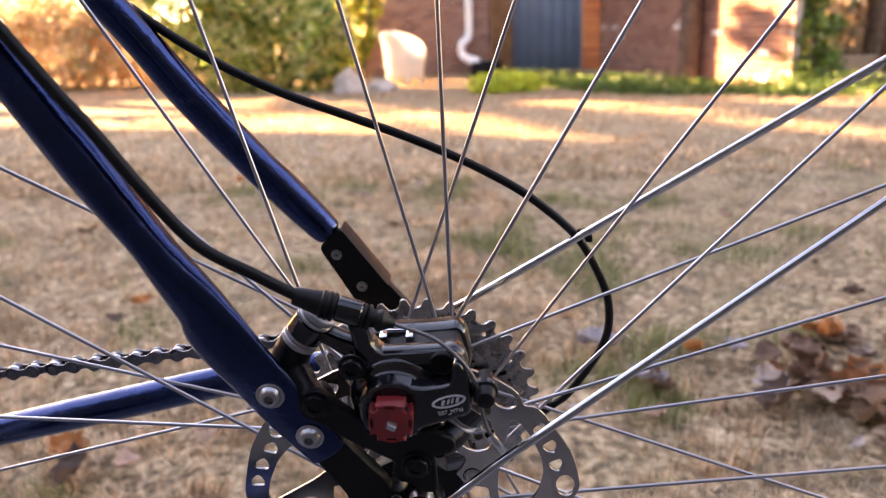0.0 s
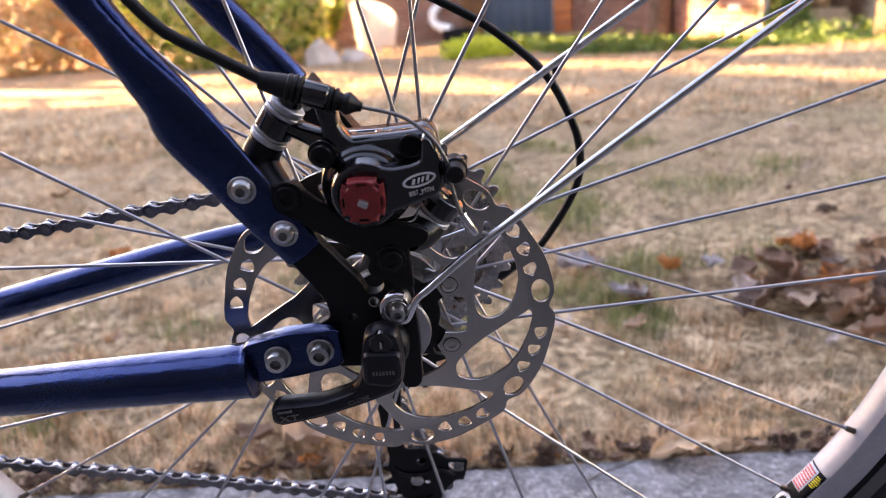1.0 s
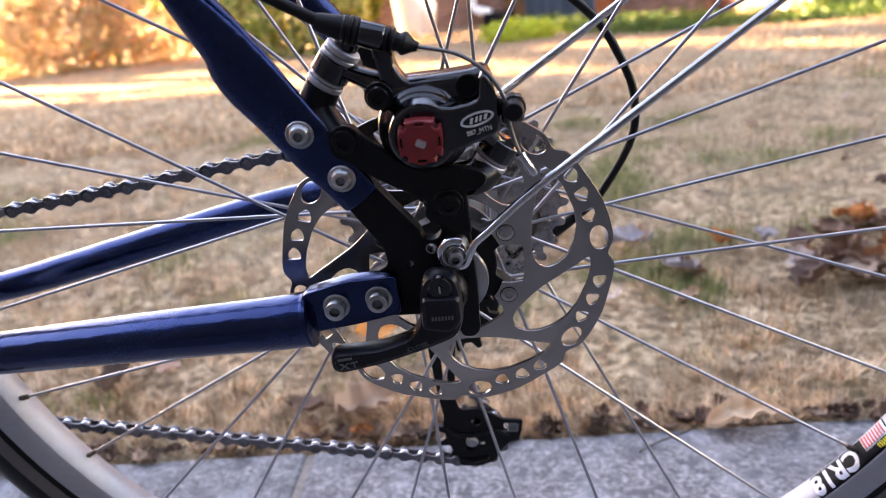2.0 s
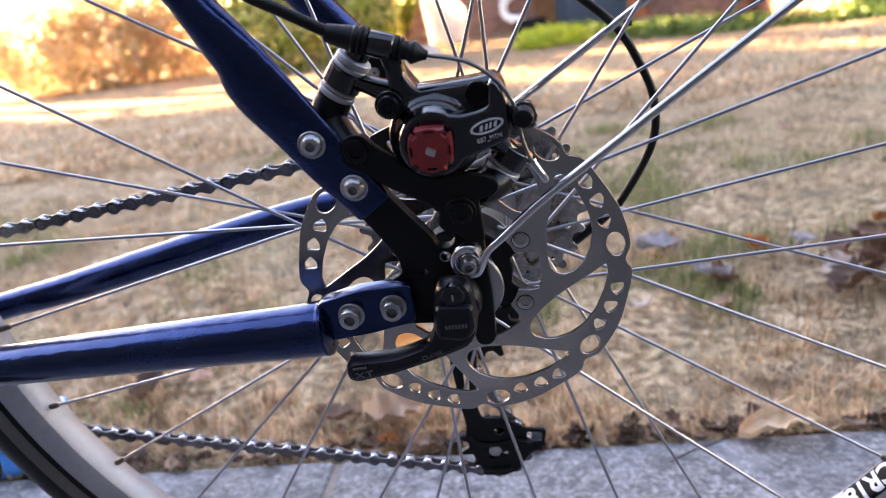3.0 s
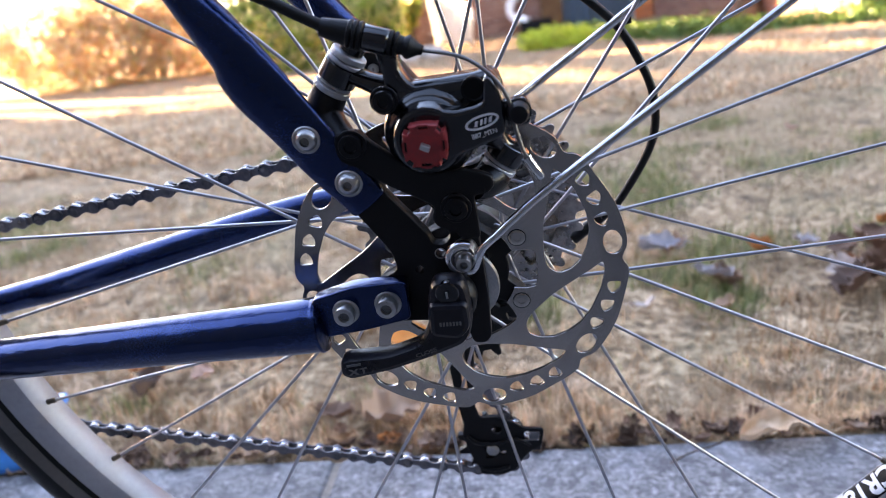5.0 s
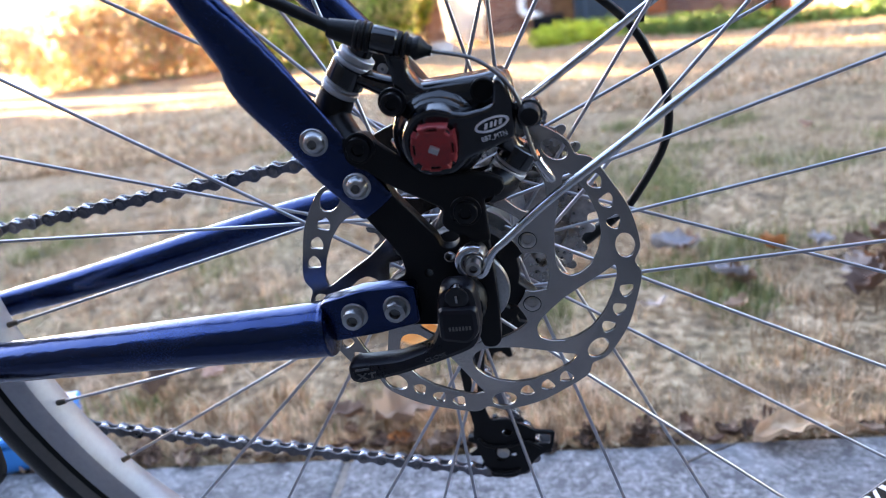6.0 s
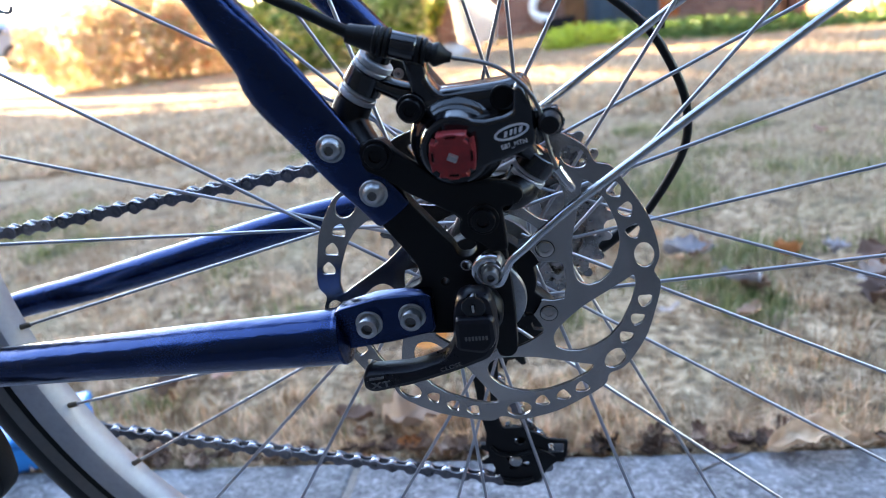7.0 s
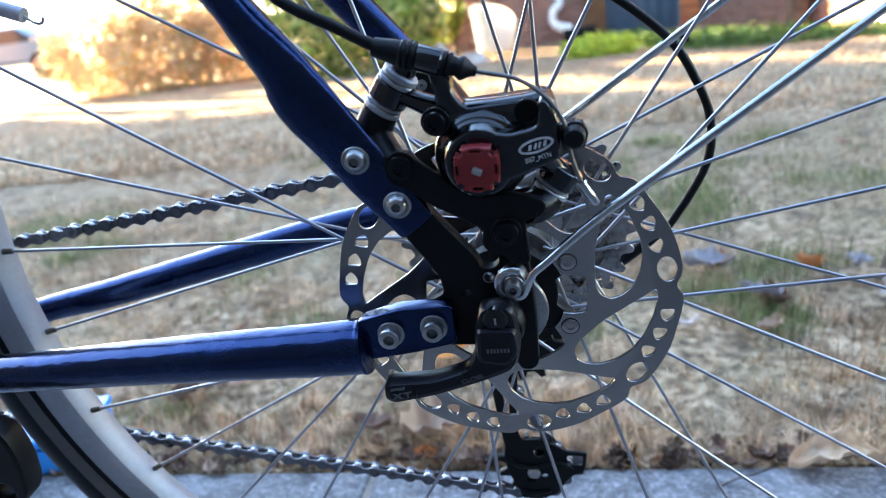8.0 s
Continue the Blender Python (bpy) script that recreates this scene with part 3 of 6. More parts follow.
def build_chain():
    yc = 0.0390
    rc = 0.0452
    pts = []
    u = Vector((1, 0, 0.1045)).normalized()
    n = Vector((-u.z, 0, u.x))
    top = n * (rc - 0.0018)
    for i in range(100):
        pts.append(top + u * (-0.43 + 0.43 * i / 100))
    a = math.atan2(n.z, n.x)
    for i in range(60):
        b = a - radians(185) * i / 60
        pts.append(Vector((rc * math.cos(b), 0, rc * math.sin(b))))
    g, t = Vector((-0.004, 0, -0.088)), Vector((-0.006, 0, -0.1835))
    for i in range(30):
        b = radians(150) + radians(75) * i / 30
        pts.append(g + Vector((math.cos(b), 0, math.sin(b))) * 0.0205)
    for i in range(60):
        b = radians(50) - radians(152) * i / 60
        pts.append(t + Vector((math.cos(b), 0, math.sin(b))) * 0.0222)
    low = Vector((-1, 0, 0.198)).normalized()
    last = pts[-1]
    for i in range(1, 110):
        pts.append(last + low * 0.43 * i / 109)
    joints, rest, here = [pts[0]], 0.0127, pts[0]
    for p in pts[1:]:
        while (p - here).length >= rest:
            here = here + (p - here).normalized() * rest
            joints.append(here)
    bm = bmesh.new()
    for j in joints:
        lathe("", [(-0.0012, 0.0010), (-0.0012, 0.0036), (-0.0010, 0.0039), (0.0010, 0.0039), (0.0012, 0.0036), (0.0012, 0.0010)], CHAIN, j + Vector((0, yc, 0)), seg=10, bm=bm)
    chain = part("chain", from_bm("chain", bm, CHAIN), bike, "oily steel roller chain")
    bm = bmesh.new()
    for j in joints:
        lathe("", [(-0.0037, 0.0), (-0.0037, 0.0019), (-0.0035, 0.0023), (0.0035, 0.0023), (0.0037, 0.0019), (0.0037, 0.0)], DARK_CHAIN, j + Vector((0, yc, 0)), seg=10, bm=bm)
    tagged(part("pin", from_bm("pin", bm, DARK_CHAIN), chain, "dark oily link pins"), kind="stuff")
    shape = [(0.00635 + 0.0042 * math.cos(radians(b)), 0.0042 * math.sin(radians(b))) for b in range(-105, 106, 21)]
    shape += [(0.0016, 0.0022), (-0.0016, 0.0022)]
    shape += [(-0.00635 + 0.0042 * math.cos(radians(b)), 0.0042 * math.sin(radians(b))) for b in range(75, 286, 21)]
    shape += [(-0.0016, -0.0022), (0.0016, -0.0022)]
    wide = merge([plate("link", [shape], y0, y0 + 0.001, LINK, 0.0002) for y0 in (-0.0034, 0.0024)], "link")
    slim = merge([plate("link", [shape], y0, y0 + 0.001, LINK, 0.0002) for y0 in (-0.0023, 0.0013)], "link")
    for i, (p, q) in enumerate(zip(joints, joints[1:])):
        d = q - p
        ob = part("link", wide if i % 2 else slim, chain)
        ob.matrix_local = Matrix.Translation((p + q) / 2 + Vector((0, yc, 0))) @ Matrix.Rotation(-math.atan2(d.z, d.x), 4, "Y")


build_chain()


def build_derailleur():
    arm = rounded([(-0.0255, -0.0700), (-0.0060, -0.0720), (-0.0095, -0.1050), (-0.0141, -0.1450), (-0.0117, -0.1555), (-0.0002, -0.1556), (0.0112, -0.1613), (0.0164, -0.1657), (0.0301, -0.1676), (0.0275, -0.1820), (0.0194, -0.1864), (0.0136, -0.1927), (0.0087, -0.2016), (-0.0010, -0.2061), (-0.0161, -0.2051), (-0.0167, -0.1990), (-0.0212, -0.1885),
                   (-0.0250, -0.1700), (-0.0232, -0.1602), (-0.0250, -0.1457), (-0.0272, -0.1050)], 0.0025)
    holes = [circle(-0.0016, -0.1668, 0.0034, 14), circle(-0.0082, -0.1891, 0.0030, 12, 0.0016, 0.1), circle(0.0007, -0.1859, 0.0022, 10), circle(-0.0098, -0.1809, 0.0019, 10),
             rounded([(0.0170, -0.1690), (0.0270, -0.1700), (0.0262, -0.1775), (0.0165, -0.1770)], 0.0012), rounded([(-0.0192, -0.0950), (-0.0150, -0.0950), (-0.0180, -0.1420), (-0.0205, -0.1420)], 0.0015)]
    mech = part("derailleur", plate("derailleur", [arm] + holes, 0.0330, 0.0352, BLACK, 0.0005), bike, "black rear derailleur cage")
    part("cage_rib", sweep("cage_rib", [(-0.0215, 0.0325, -0.1700, 0.0012), (-0.0160, 0.0322, -0.1760, 0.0013), (-0.0040, 0.0322, -0.1775, 0.0013), (0.0100, 0.0322, -0.1740, 0.0012), (0.0200, 0.0325, -0.1800, 0.0010)], BLACK, seg=8), mech)
    part("cage_rib", sweep("cage_rib", [(-0.0160, 0.0325, -0.1985, 0.0012), (-0.0070, 0.0322, -0.2005, 0.0013), (0.0040, 0.0325, -0.1985, 0.0012)], BLACK, seg=8), mech)
    part("outer_cage", plate("outer_cage", [circle(-0.006, -0.1835, 0.0165, 24), circle(-0.006, -0.1835, 0.005, 12)], 0.0490, 0.0510, BLACK, 0.0005), mech)
    for x, z, teeth in ((-0.004, -0.088, 11), (-0.006, -0.1835, 11)):
        out = []
        for k in range(teeth):
            for d, r in ((-0.3, 0.0190), (-0.1, 0.0250), (0.1, 0.0250), (0.3, 0.0190)):
                b = 2 * math.pi * (k + d) / teeth
                out.append((x + r * math.cos(b), z + r * math.sin(b)))
        part("pulley", plate("pulley", [out, *[circle(x + 0.012 * math.cos(b), z + 0.012 * math.sin(b), 0.003, 10) for b in (0.3, 1.56, 2.8, 4.07, 5.3)]], 0.0400, 0.0440, RUBBER, 0.0004), mech)
        part("pulley_bolt", lathe("pulley_bolt", [(0.0310, 0.0), (0.0310, 0.0030), (0.0325, 0.0044), (0.0330, 0.0044), (0.0520, 0.0030)], STEEL, (x, 0, z), seg=14), mech)
    part("mech_body", block("mech_body", (-0.020, 0.052, -0.095), (0.022, 0.075, -0.020), BLACK, 0.006), mech)
    part("mech_body", block("mech_body", (0.014, 0.036, -0.1890), (0.0270, 0.050, -0.1790), BLACK, 0.002), mech)
    part("barrel_adjuster", sweep("barrel_adjuster", [(0.0775, 0.066, -0.0310, 0.0036), (0.066, 0.066, -0.0395, 0.0040), (0.056, 0.066, -0.0455, 0.0046), (0.040, 0.064, -0.052, 0.005)], BLACK, seg=12), mech)


build_derailleur()


def build_caliper():
    body = rounded([(-0.0150, 0.0960), (-0.0056, 0.0966), (0.0080, 0.0969), (0.0198, 0.0975), (0.0252, 0.0985), (0.0286, 0.0955), (0.0304, 0.0880), (0.0308, 0.0780), (0.0280, 0.0735), (0.0180, 0.0690), (0.0060, 0.0640), (-0.0090, 0.0650), (-0.0126, 0.0711), (-0.0132, 0.0800), (-0.0148, 0.0880)], 0.004)
    cal = part("brake_caliper", plate("brake_caliper", [body], -0.0768, -0.0650, GLOSS, 0.0050, 60, 5), bike, "black mechanical disc brake caliper with red adjuster")
    part("inner_half", plate("inner_half", [[(x, z - 0.0055) for x, z in body]], -0.0495, -0.0370, GLOSS, 0.003), cal)
    part("bridge", plate("bridge", [rounded([(-0.0080, 0.0850), (-0.0065, 0.0882), (0.0050, 0.0898), (0.0190, 0.0908), (0.0255, 0.0912), (0.0280, 0.0830), (0.0200, 0.0850), (0.0020, 0.0850)], 0.002)], -0.0620, -0.0420, BLACK, 0.001), cal)
    spring = part("pad_spring", block("pad_spring", (-0.0080, -0.0500, 0.0914), (0.0068, -0.0484, 0.0923), CHROME, 0.0003), cal, "bright steel pad spring")
    for x in (-0.0080, 0.0032):
        part("pad_tab", block("pad_tab", (x, -0.0560, 0.0890), (x + 0.0036, -0.0501, 0.0924), CHROME, 0.0008), spring)
    ring = [(-0.0700, 0.0196), (-0.0752, 0.0188), (-0.0772, 0.0176), (-0.0786, 0.0158), (-0.0796, 0.0146), (-0.0808, 0.0140), (-0.0850, 0.0137), (-0.0864, 0.0132), (-0.0871, 0.0122), (-0.0871, 0.0108), (-0.0862, 0.0104), (-0.0860, 0.0)]
    part("piston_housing", lathe("piston_housing", ring, GLOSS, (0.0003, 0.0, 0.0762), seg=40), cal)
    knob_line = []
    for i in range(160):
        a = 2 * math.pi * i / 160
        r = 0.00985 - 0.0006 * math.cos(4 * a)
        w = ((a - math.pi / 4) % (math.pi / 2)) * 180 / math.pi
        w = min(w, 90 - w)
        r += -0.0016 if w < 7 else (0.0004 if w < 15 else 0)
        knob_line.append((-0.0001 + 0.91 * r * math.cos(a - 0.04), 0.0763 + 0.91 * r * math.sin(a - 0.04)))
    slots = []
    for k in range(4):
        c = k * math.pi / 2 - 0.04
        sl = [(0.0070, -0.0020), (0.0079, -0.0018), (0.0079, 0.0018), (0.0070, 0.0020)]
        slots.append(rounded([(-0.0001 + x * math.cos(c) - y * math.sin(c), 0.0763 + x * math.sin(c) + y * math.cos(c)) for x, y in sl], 0.0004))
    # Bright strip added in place of the sun's glint on the caliper's lower edge.
    part("pad_clip", sweep("pad_clip", [(0.0031, -0.0720, 0.0587, 0.0004, 0.0024), (0.0086, -0.0720, 0.0583, 0.0006, 0.0024), (0.0132, -0.0720, 0.0586, 0.0006, 0.0024), (0.0170, -0.0720, 0.0594, 0.0006, 0.0022), (0.0185, -0.0720, 0.0606, 0.0006, 0.0020), (0.0199, -0.0720, 0.0632, 0.0005, 0.0018)], CHROME, seg=10), cal, "bright strip added for the sunlit lower edge of the caliper")
    knob = part("adjuster_knob", plate("adjuster_knob", [knob_line] + slots, -0.0938, -0.0866, RED, 0.0007), cal, "faded red plastic adjuster knob")
    part("slot_backing", lathe("slot_backing", [(-0.0928, 0.0), (-0.0928, 0.0082), (-0.0900, 0.0082), (-0.0900, 0.0)], LABEL, (-0.0001, 0, 0.0763)), knob)
    part("pad_pin", block("pad_pin", (-0.0019, -0.0966, -0.0011), (0.0019, -0.0920, 0.0011), STEEL, 0.0004, m=Matrix.Translation((0.0002, 0, 0.0764)) @ Matrix.Rotation(radians(28), 4, "Y")), knob, "steel pin")
    arm = rounded([(-0.0040, 0.0886), (0.0021, 0.0890), (0.0074, 0.0875), (0.0127, 0.0866), (0.0200, 0.0877), (0.0232, 0.0890), (0.0237, 0.0930), (0.0241, 0.0972), (0.0255, 0.0988), (0.0276, 0.0975), (0.0297, 0.0935), (0.0309, 0.0890), (0.0313, 0.0853), (0.0306, 0.0761), (0.0290, 0.0745), (0.0237, 0.0726), (0.0131, 0.0690), (0.0073, 0.0668), (0.0020, 0.0655), (-0.0060, 0.0690)], 0.0016)
    lever = part("brake_arm", plate("brake_arm", [arm], -0.0872, -0.0770, GLOSS, 0.0020, 60, 4), cal, "glossy black actuating arm with white print")
    # Raised matte black disc; its colour stands in for the shade of a hollow.
    part("arm_recess", lathe("arm_recess", [(-0.0773, 0.0), (-0.0773, 0.0040), (-0.0777, 0.0043), (-0.0774, 0.0049), (-0.0750, 0.0050)], LABEL, (0.0195, 0, 0.0920), seg=24), cal)
    oval = circle(0.0221, 0.0816, 0.0068, 28, 0.0027, radians(14))
    inner = circle(0.0221, 0.0816, 0.0058, 28, 0.0019, radians(14))
    part("logo_oval", plate("logo_oval", [oval, inner], -0.08745, -0.0871, PRINT, 0.00003), lever)
    for x, w in ((0.0190, 0.0012), (0.0212, 0.0009), (0.0228, 0.0009), (0.0246, 0.0012)):
        z = 0.0816 + (x - 0.0221) * 0.25
        part("logo_bar", plate("logo_bar", [[(x, z - 0.0011), (x + w, z - 0.0009), (x + w + 0.0005, z + 0.0013), (x + 0.0005, z + 0.0011)]], -0.08745, -0.0871, PRINT, 0.00003), lever)
    part("lettering", lettering("lettering", "BB7_MTN", 0.0026, PRINT, on_face(0.0226, -0.0873, 0.0768, 11), 0.00015, 0.0098), lever)
    strut = rounded([(-0.0172, 0.1125), (-0.0085, 0.1095), (-0.0082, 0.1019), (-0.0052, 0.0968), (0.0000, 0.0945), (-0.0060, 0.0850), (-0.0140, 0.0860), (-0.0153, 0.0957), (-0.0153, 0.1010)], 0.0022)
    part("cable_stop", plate("cable_stop", [strut], -0.0762, -0.0650, GLOSS, 0.0026, 60, 3), cal)
    d = Vector((0.0381, 0.0, -0.0137)).normalized()
    o = Vector((-0.0361, -0.0735, 0.1219))
    boot = part("boot", lathe("boot", [(0, 0.0000), (0, 0.0035), (0.004, 0.0041), (0.0105, 0.0050), (0.0110, 0.0056), (0.0120, 0.0056), (0.0125, 0.0052), (0.0131, 0.0058), (0.0141, 0.0058), (0.0146, 0.0052), (0.0152, 0.0058), (0.0162, 0.0058), (0.0167, 0.0050), (0.0170, 0.0000)], RUBBER, o, d, seg=22), cal, "ribbed black rubber boot")
    part("barrel", lathe("barrel", [(0.0168, 0.0000), (0.0168, 0.0047), (0.0176, 0.0052), (0.0262, 0.0052), (0.0270, 0.0046), (0.0270, 0.0000)], GLOSS, o, d, seg=22), cal)
    part("end_boot", lathe("end_boot", [(0.0270, 0.0000), (0.0270, 0.0049), (0.0283, 0.0049), (0.0287, 0.0041), (0.0293, 0.0049), (0.0303, 0.0049), (0.0308, 0.0038), (0.0325, 0.0035), (0.0340, 0.0045), (0.0350, 0.0046), (0.0362, 0.0038), (0.0385, 0.0023), (0.0402, 0.0018), (0.0402, 0.0000)], RUBBER, o, d, seg=22), cal)
    wire = part("brake_wire", sweep("brake_wire", [(0.0015, -0.0735, 0.1084, 0.0008), (0.0160, -0.0790, 0.1055, 0.0008), (0.0250, -0.0835, 0.1003, 0.0008), (0.0308, -0.0862, 0.0936, 0.0008), (0.0336, -0.0862, 0.0861, 0.0008),
        (0.0343, -0.0862, 0.0785, 0.0008), (0.0359, -0.0865, 0.0709, 0.0008), (0.0377, -0.0865, 0.0653, 0.0008)], WIRE, seg=8), bike, "stranded steel brake wire")
    e = Vector((0.0057, 0.0003, -0.0102)).normalized()
    part("wire_cap", lathe("wire_cap", [(0, 0.0), (0, 0.0021), (0.0010, 0.0021), (0.0012, 0.0017), (0.0036, 0.0018), (0.0100, 0.0019), (0.0109, 0.0014), (0.0109, 0)], CHROME, (0.0374, -0.0865, 0.0657), e, seg=12), wire)
    clamp = part("wire_clamp", lathe("wire_clamp", [(-0.0905, 0.0), (-0.0905, 0.0018), (-0.0900, 0.0034), (-0.0880, 0.0042), (-0.0850, 0.0042), (-0.0845, 0.0050), (-0.0800, 0.0050), (-0.0790, 0.0036), (-0.0740, 0.0036)], BLACK, (0.0362, 0, 0.0835), seg=20), cal)
    part("clamp_plate", plate("clamp_plate", [rounded([(0.0300, 0.0880), (0.0400, 0.0885), (0.0405, 0.0780), (0.0320, 0.0770)], 0.002)], -0.0845, -0.0800, GLOSS, 0.0008), cal)
    # the two mounting posts
    ax = Vector((0.0164, 0.0, 0.0210)).normalized()
    for origin, rings, lug in ((Vector((-0.0408, -0.062, 0.0940)), True, ((-0.0340, -0.062, 0.1020), (-0.0140, -0.067, 0.0930))),
                               (Vector((0.0238, -0.062, 0.0530)), False, ((0.0300, -0.062, 0.0610), (0.0240, -0.066, 0.0700)))):
        post = part("mounting_post", lathe("mounting_post", [(-0.004, 0.0), (-0.004, 0.0064), (0.0, 0.0076), (0.0009, 0.0076)], BLACK, origin, ax, seg=24), cal)
        for d0, d1, r, mat, nm in ((0.0010, 0.0036, 0.0080, GREY, "washer"), (0.0038, 0.0054, 0.0074, GREY, "washer"), (0.0056, 0.0138, 0.0082, GLOSS, "lug"), (0.0140, 0.0160, 0.0080, GREY, "washer"), (0.0162, 0.0190, 0.0076, GREY, "washer"), (0.0192, 0.0240, 0.0052, GLOSS, "bolt_head"))[:6 if rings else 3]:
            part(nm, lathe(nm, [(d0, 0.0), (d0, r - 0.0005), (d0 + 0.0004, r), (d1 - 0.0004, r), (d1, r - 0.0005), (d1, 0.0)], mat, origin, ax, seg=24), post)
        (x0, y0, z0), (x1, y1, z1) = lug
        part("lug_arm", sweep("lug_arm", [(x0, y0, z0, 0.0040, 0.0055), ((x0 + x1) / 2, (y0 + y1) / 2, (z0 + z1) / 2, 0.0040, 0.0055), (x1, y1, z1, 0.0055, 0.0055)], GLOSS, seg=16), post)
    cap_bolt("caliper_bolt", -0.0158, -0.0770, 0.0917, cal, 0.0044, 0.0040, ANODISED)
    adapter = rounded([(-0.0400, 0.0690), (-0.0385, 0.0800), (-0.0300, 0.0815), (-0.0236, 0.0752), (-0.0111, 0.0640), (-0.0033, 0.0600), (0.0100, 0.0602), (0.0180, 0.0585), (0.0230, 0.0560), (0.0236, 0.0520), (0.0205, 0.0488), (0.0146, 0.0482), (0.0150, 0.0380), (0.0152, 0.0290), (0.0080, 0.0285), (0.0039, 0.0334), (-0.0019, 0.0353), (-0.0042, 0.0391), (-0.0024, 0.0453), (-0.0062, 0.0477), (-0.0126, 0.0516), (-0.0227, 0.0578), (-0.0320, 0.0655)], 0.0018)
    adp = part("brake_adapter", plate("brake_adapter", [adapter], -0.0785, -0.0742, BLACK, 0.0010), bike, "black brake mounting bracket")
    part("adapter_arm", sweep("adapter_arm", [(-0.0412, -0.062, 0.0935, 0.0076), (-0.0442, -0.0630, 0.0880, 0.0080), (-0.0438, -0.0650, 0.0830, 0.0078), (-0.0390, -0.0700, 0.0770, 0.0072), (-0.0340, -0.0740, 0.0745, 0.0060)], ANODISED, seg=20), adp)
    part("adapter_arm", sweep("adapter_arm", [(0.0238, -0.0620, 0.0535, 0.0076), (0.0222, -0.0650, 0.0510, 0.0074), (0.0190, -0.0700, 0.0505, 0.0068), (0.0150, -0.0750, 0.0515, 0.0058)], ANODISED, seg=20), adp)
    for x, z in ((-0.0321, 0.0754), (0.0066, 0.0440)):
        cap_bolt("adapter_bolt", x, -0.0785, z, adp, 0.0050, 0.0030, ANODISED)


build_caliper()


def build_release():
    base = [(-0.0735, 0.0), (-0.0735, 0.0098), (-0.0760, 0.0104), (-0.0830, 0.0104), (-0.0850, 0.0090), (-0.0850, 0.0)]
    qr = part("quick_release", lathe("quick_release", base, BLACK, (0, 0, 0.0020), seg=32), bike, "black quick release lever, closed")
    line = rounded([(-0.0060, 0.0185), (0.0066, 0.0178), (0.0082, 0.0100), (0.0086, -0.0040), (0.0050, -0.0125), (-0.0100, -0.0182), (-0.0300, -0.0242), (-0.0490, -0.0276), (-0.0532, -0.0252), (-0.0530, -0.0190), (-0.0500, -0.0172), (-0.0300, -0.0165), (-0.0150, -0.0115), (-0.0105, -0.0040), (-0.0090, 0.0100)], 0.0045)
    lever = part("lever", plate("lever", [line], -0.0955, -0.0835, LEVER, 0.0028), qr, "satin black lever")
    hump = rounded([(-0.0085, 0.0095), (0.0078, 0.0090), (0.0080, -0.0030), (0.0030, -0.0085), (-0.0095, -0.0060)], 0.003)
    part("lever_hump", plate("lever_hump", [hump], -0.0985, -0.0900, LEVER, 0.0022), lever)
    part("pivot_dot", lathe("pivot_dot", [(-0.0970, 0.0), (-0.0970, 0.0012), (-0.0962, 0.0014), (-0.0962, 0.0046), (-0.0958, 0.0050), (-0.0930, 0.0050)], GLOSS, (0.0, 0, 0.0133), seg=24), lever)
    part("index_mark", block("index_mark", (-0.0004, -0.0975, 0.0118), (0.0004, -0.0969, 0.0148), STEEL, 0), lever)
    part("lettering", lettering("lettering", "CLOSE", 0.0026, DIM_PRINT, on_face(-0.0130, -0.0956, -0.0152, 17), 0.0001, 0.0098), lever)
    for i in range(7):
        x = -0.0048 + 0.0014 * i
        part("lettering_bar", plate("lettering_bar", [[(x, -0.0008), (x + 0.0009, -0.0007), (x + 0.0009, 0.0012), (x, 0.0011)]], -0.09865, -0.0984, DIM_PRINT, 0.00003), lever)
    for pts in ([(-0.0490, -0.0215), (-0.0478, -0.0213), (-0.0445, -0.0240), (-0.0457, -0.0243)], [(-0.0455, -0.0212), (-0.0443, -0.0210), (-0.0480, -0.0243), (-0.0492, -0.0245)],
                [(-0.0440, -0.0210), (-0.0405, -0.0204), (-0.0405, -0.0212), (-0.0440, -0.0218)], [(-0.0428, -0.0212), (-0.0419, -0.0211), (-0.0419, -0.0237), (-0.0428, -0.0239)], [(-0.0495, -0.0190), (-0.0430, -0.0183), (-0.0430, -0.0194), (-0.0495, -0.0201)]):
        part("logo_bar", plate("logo_bar", [pts], -0.09575, -0.0954, DIM_PRINT, 0.00003), lever)


build_release()


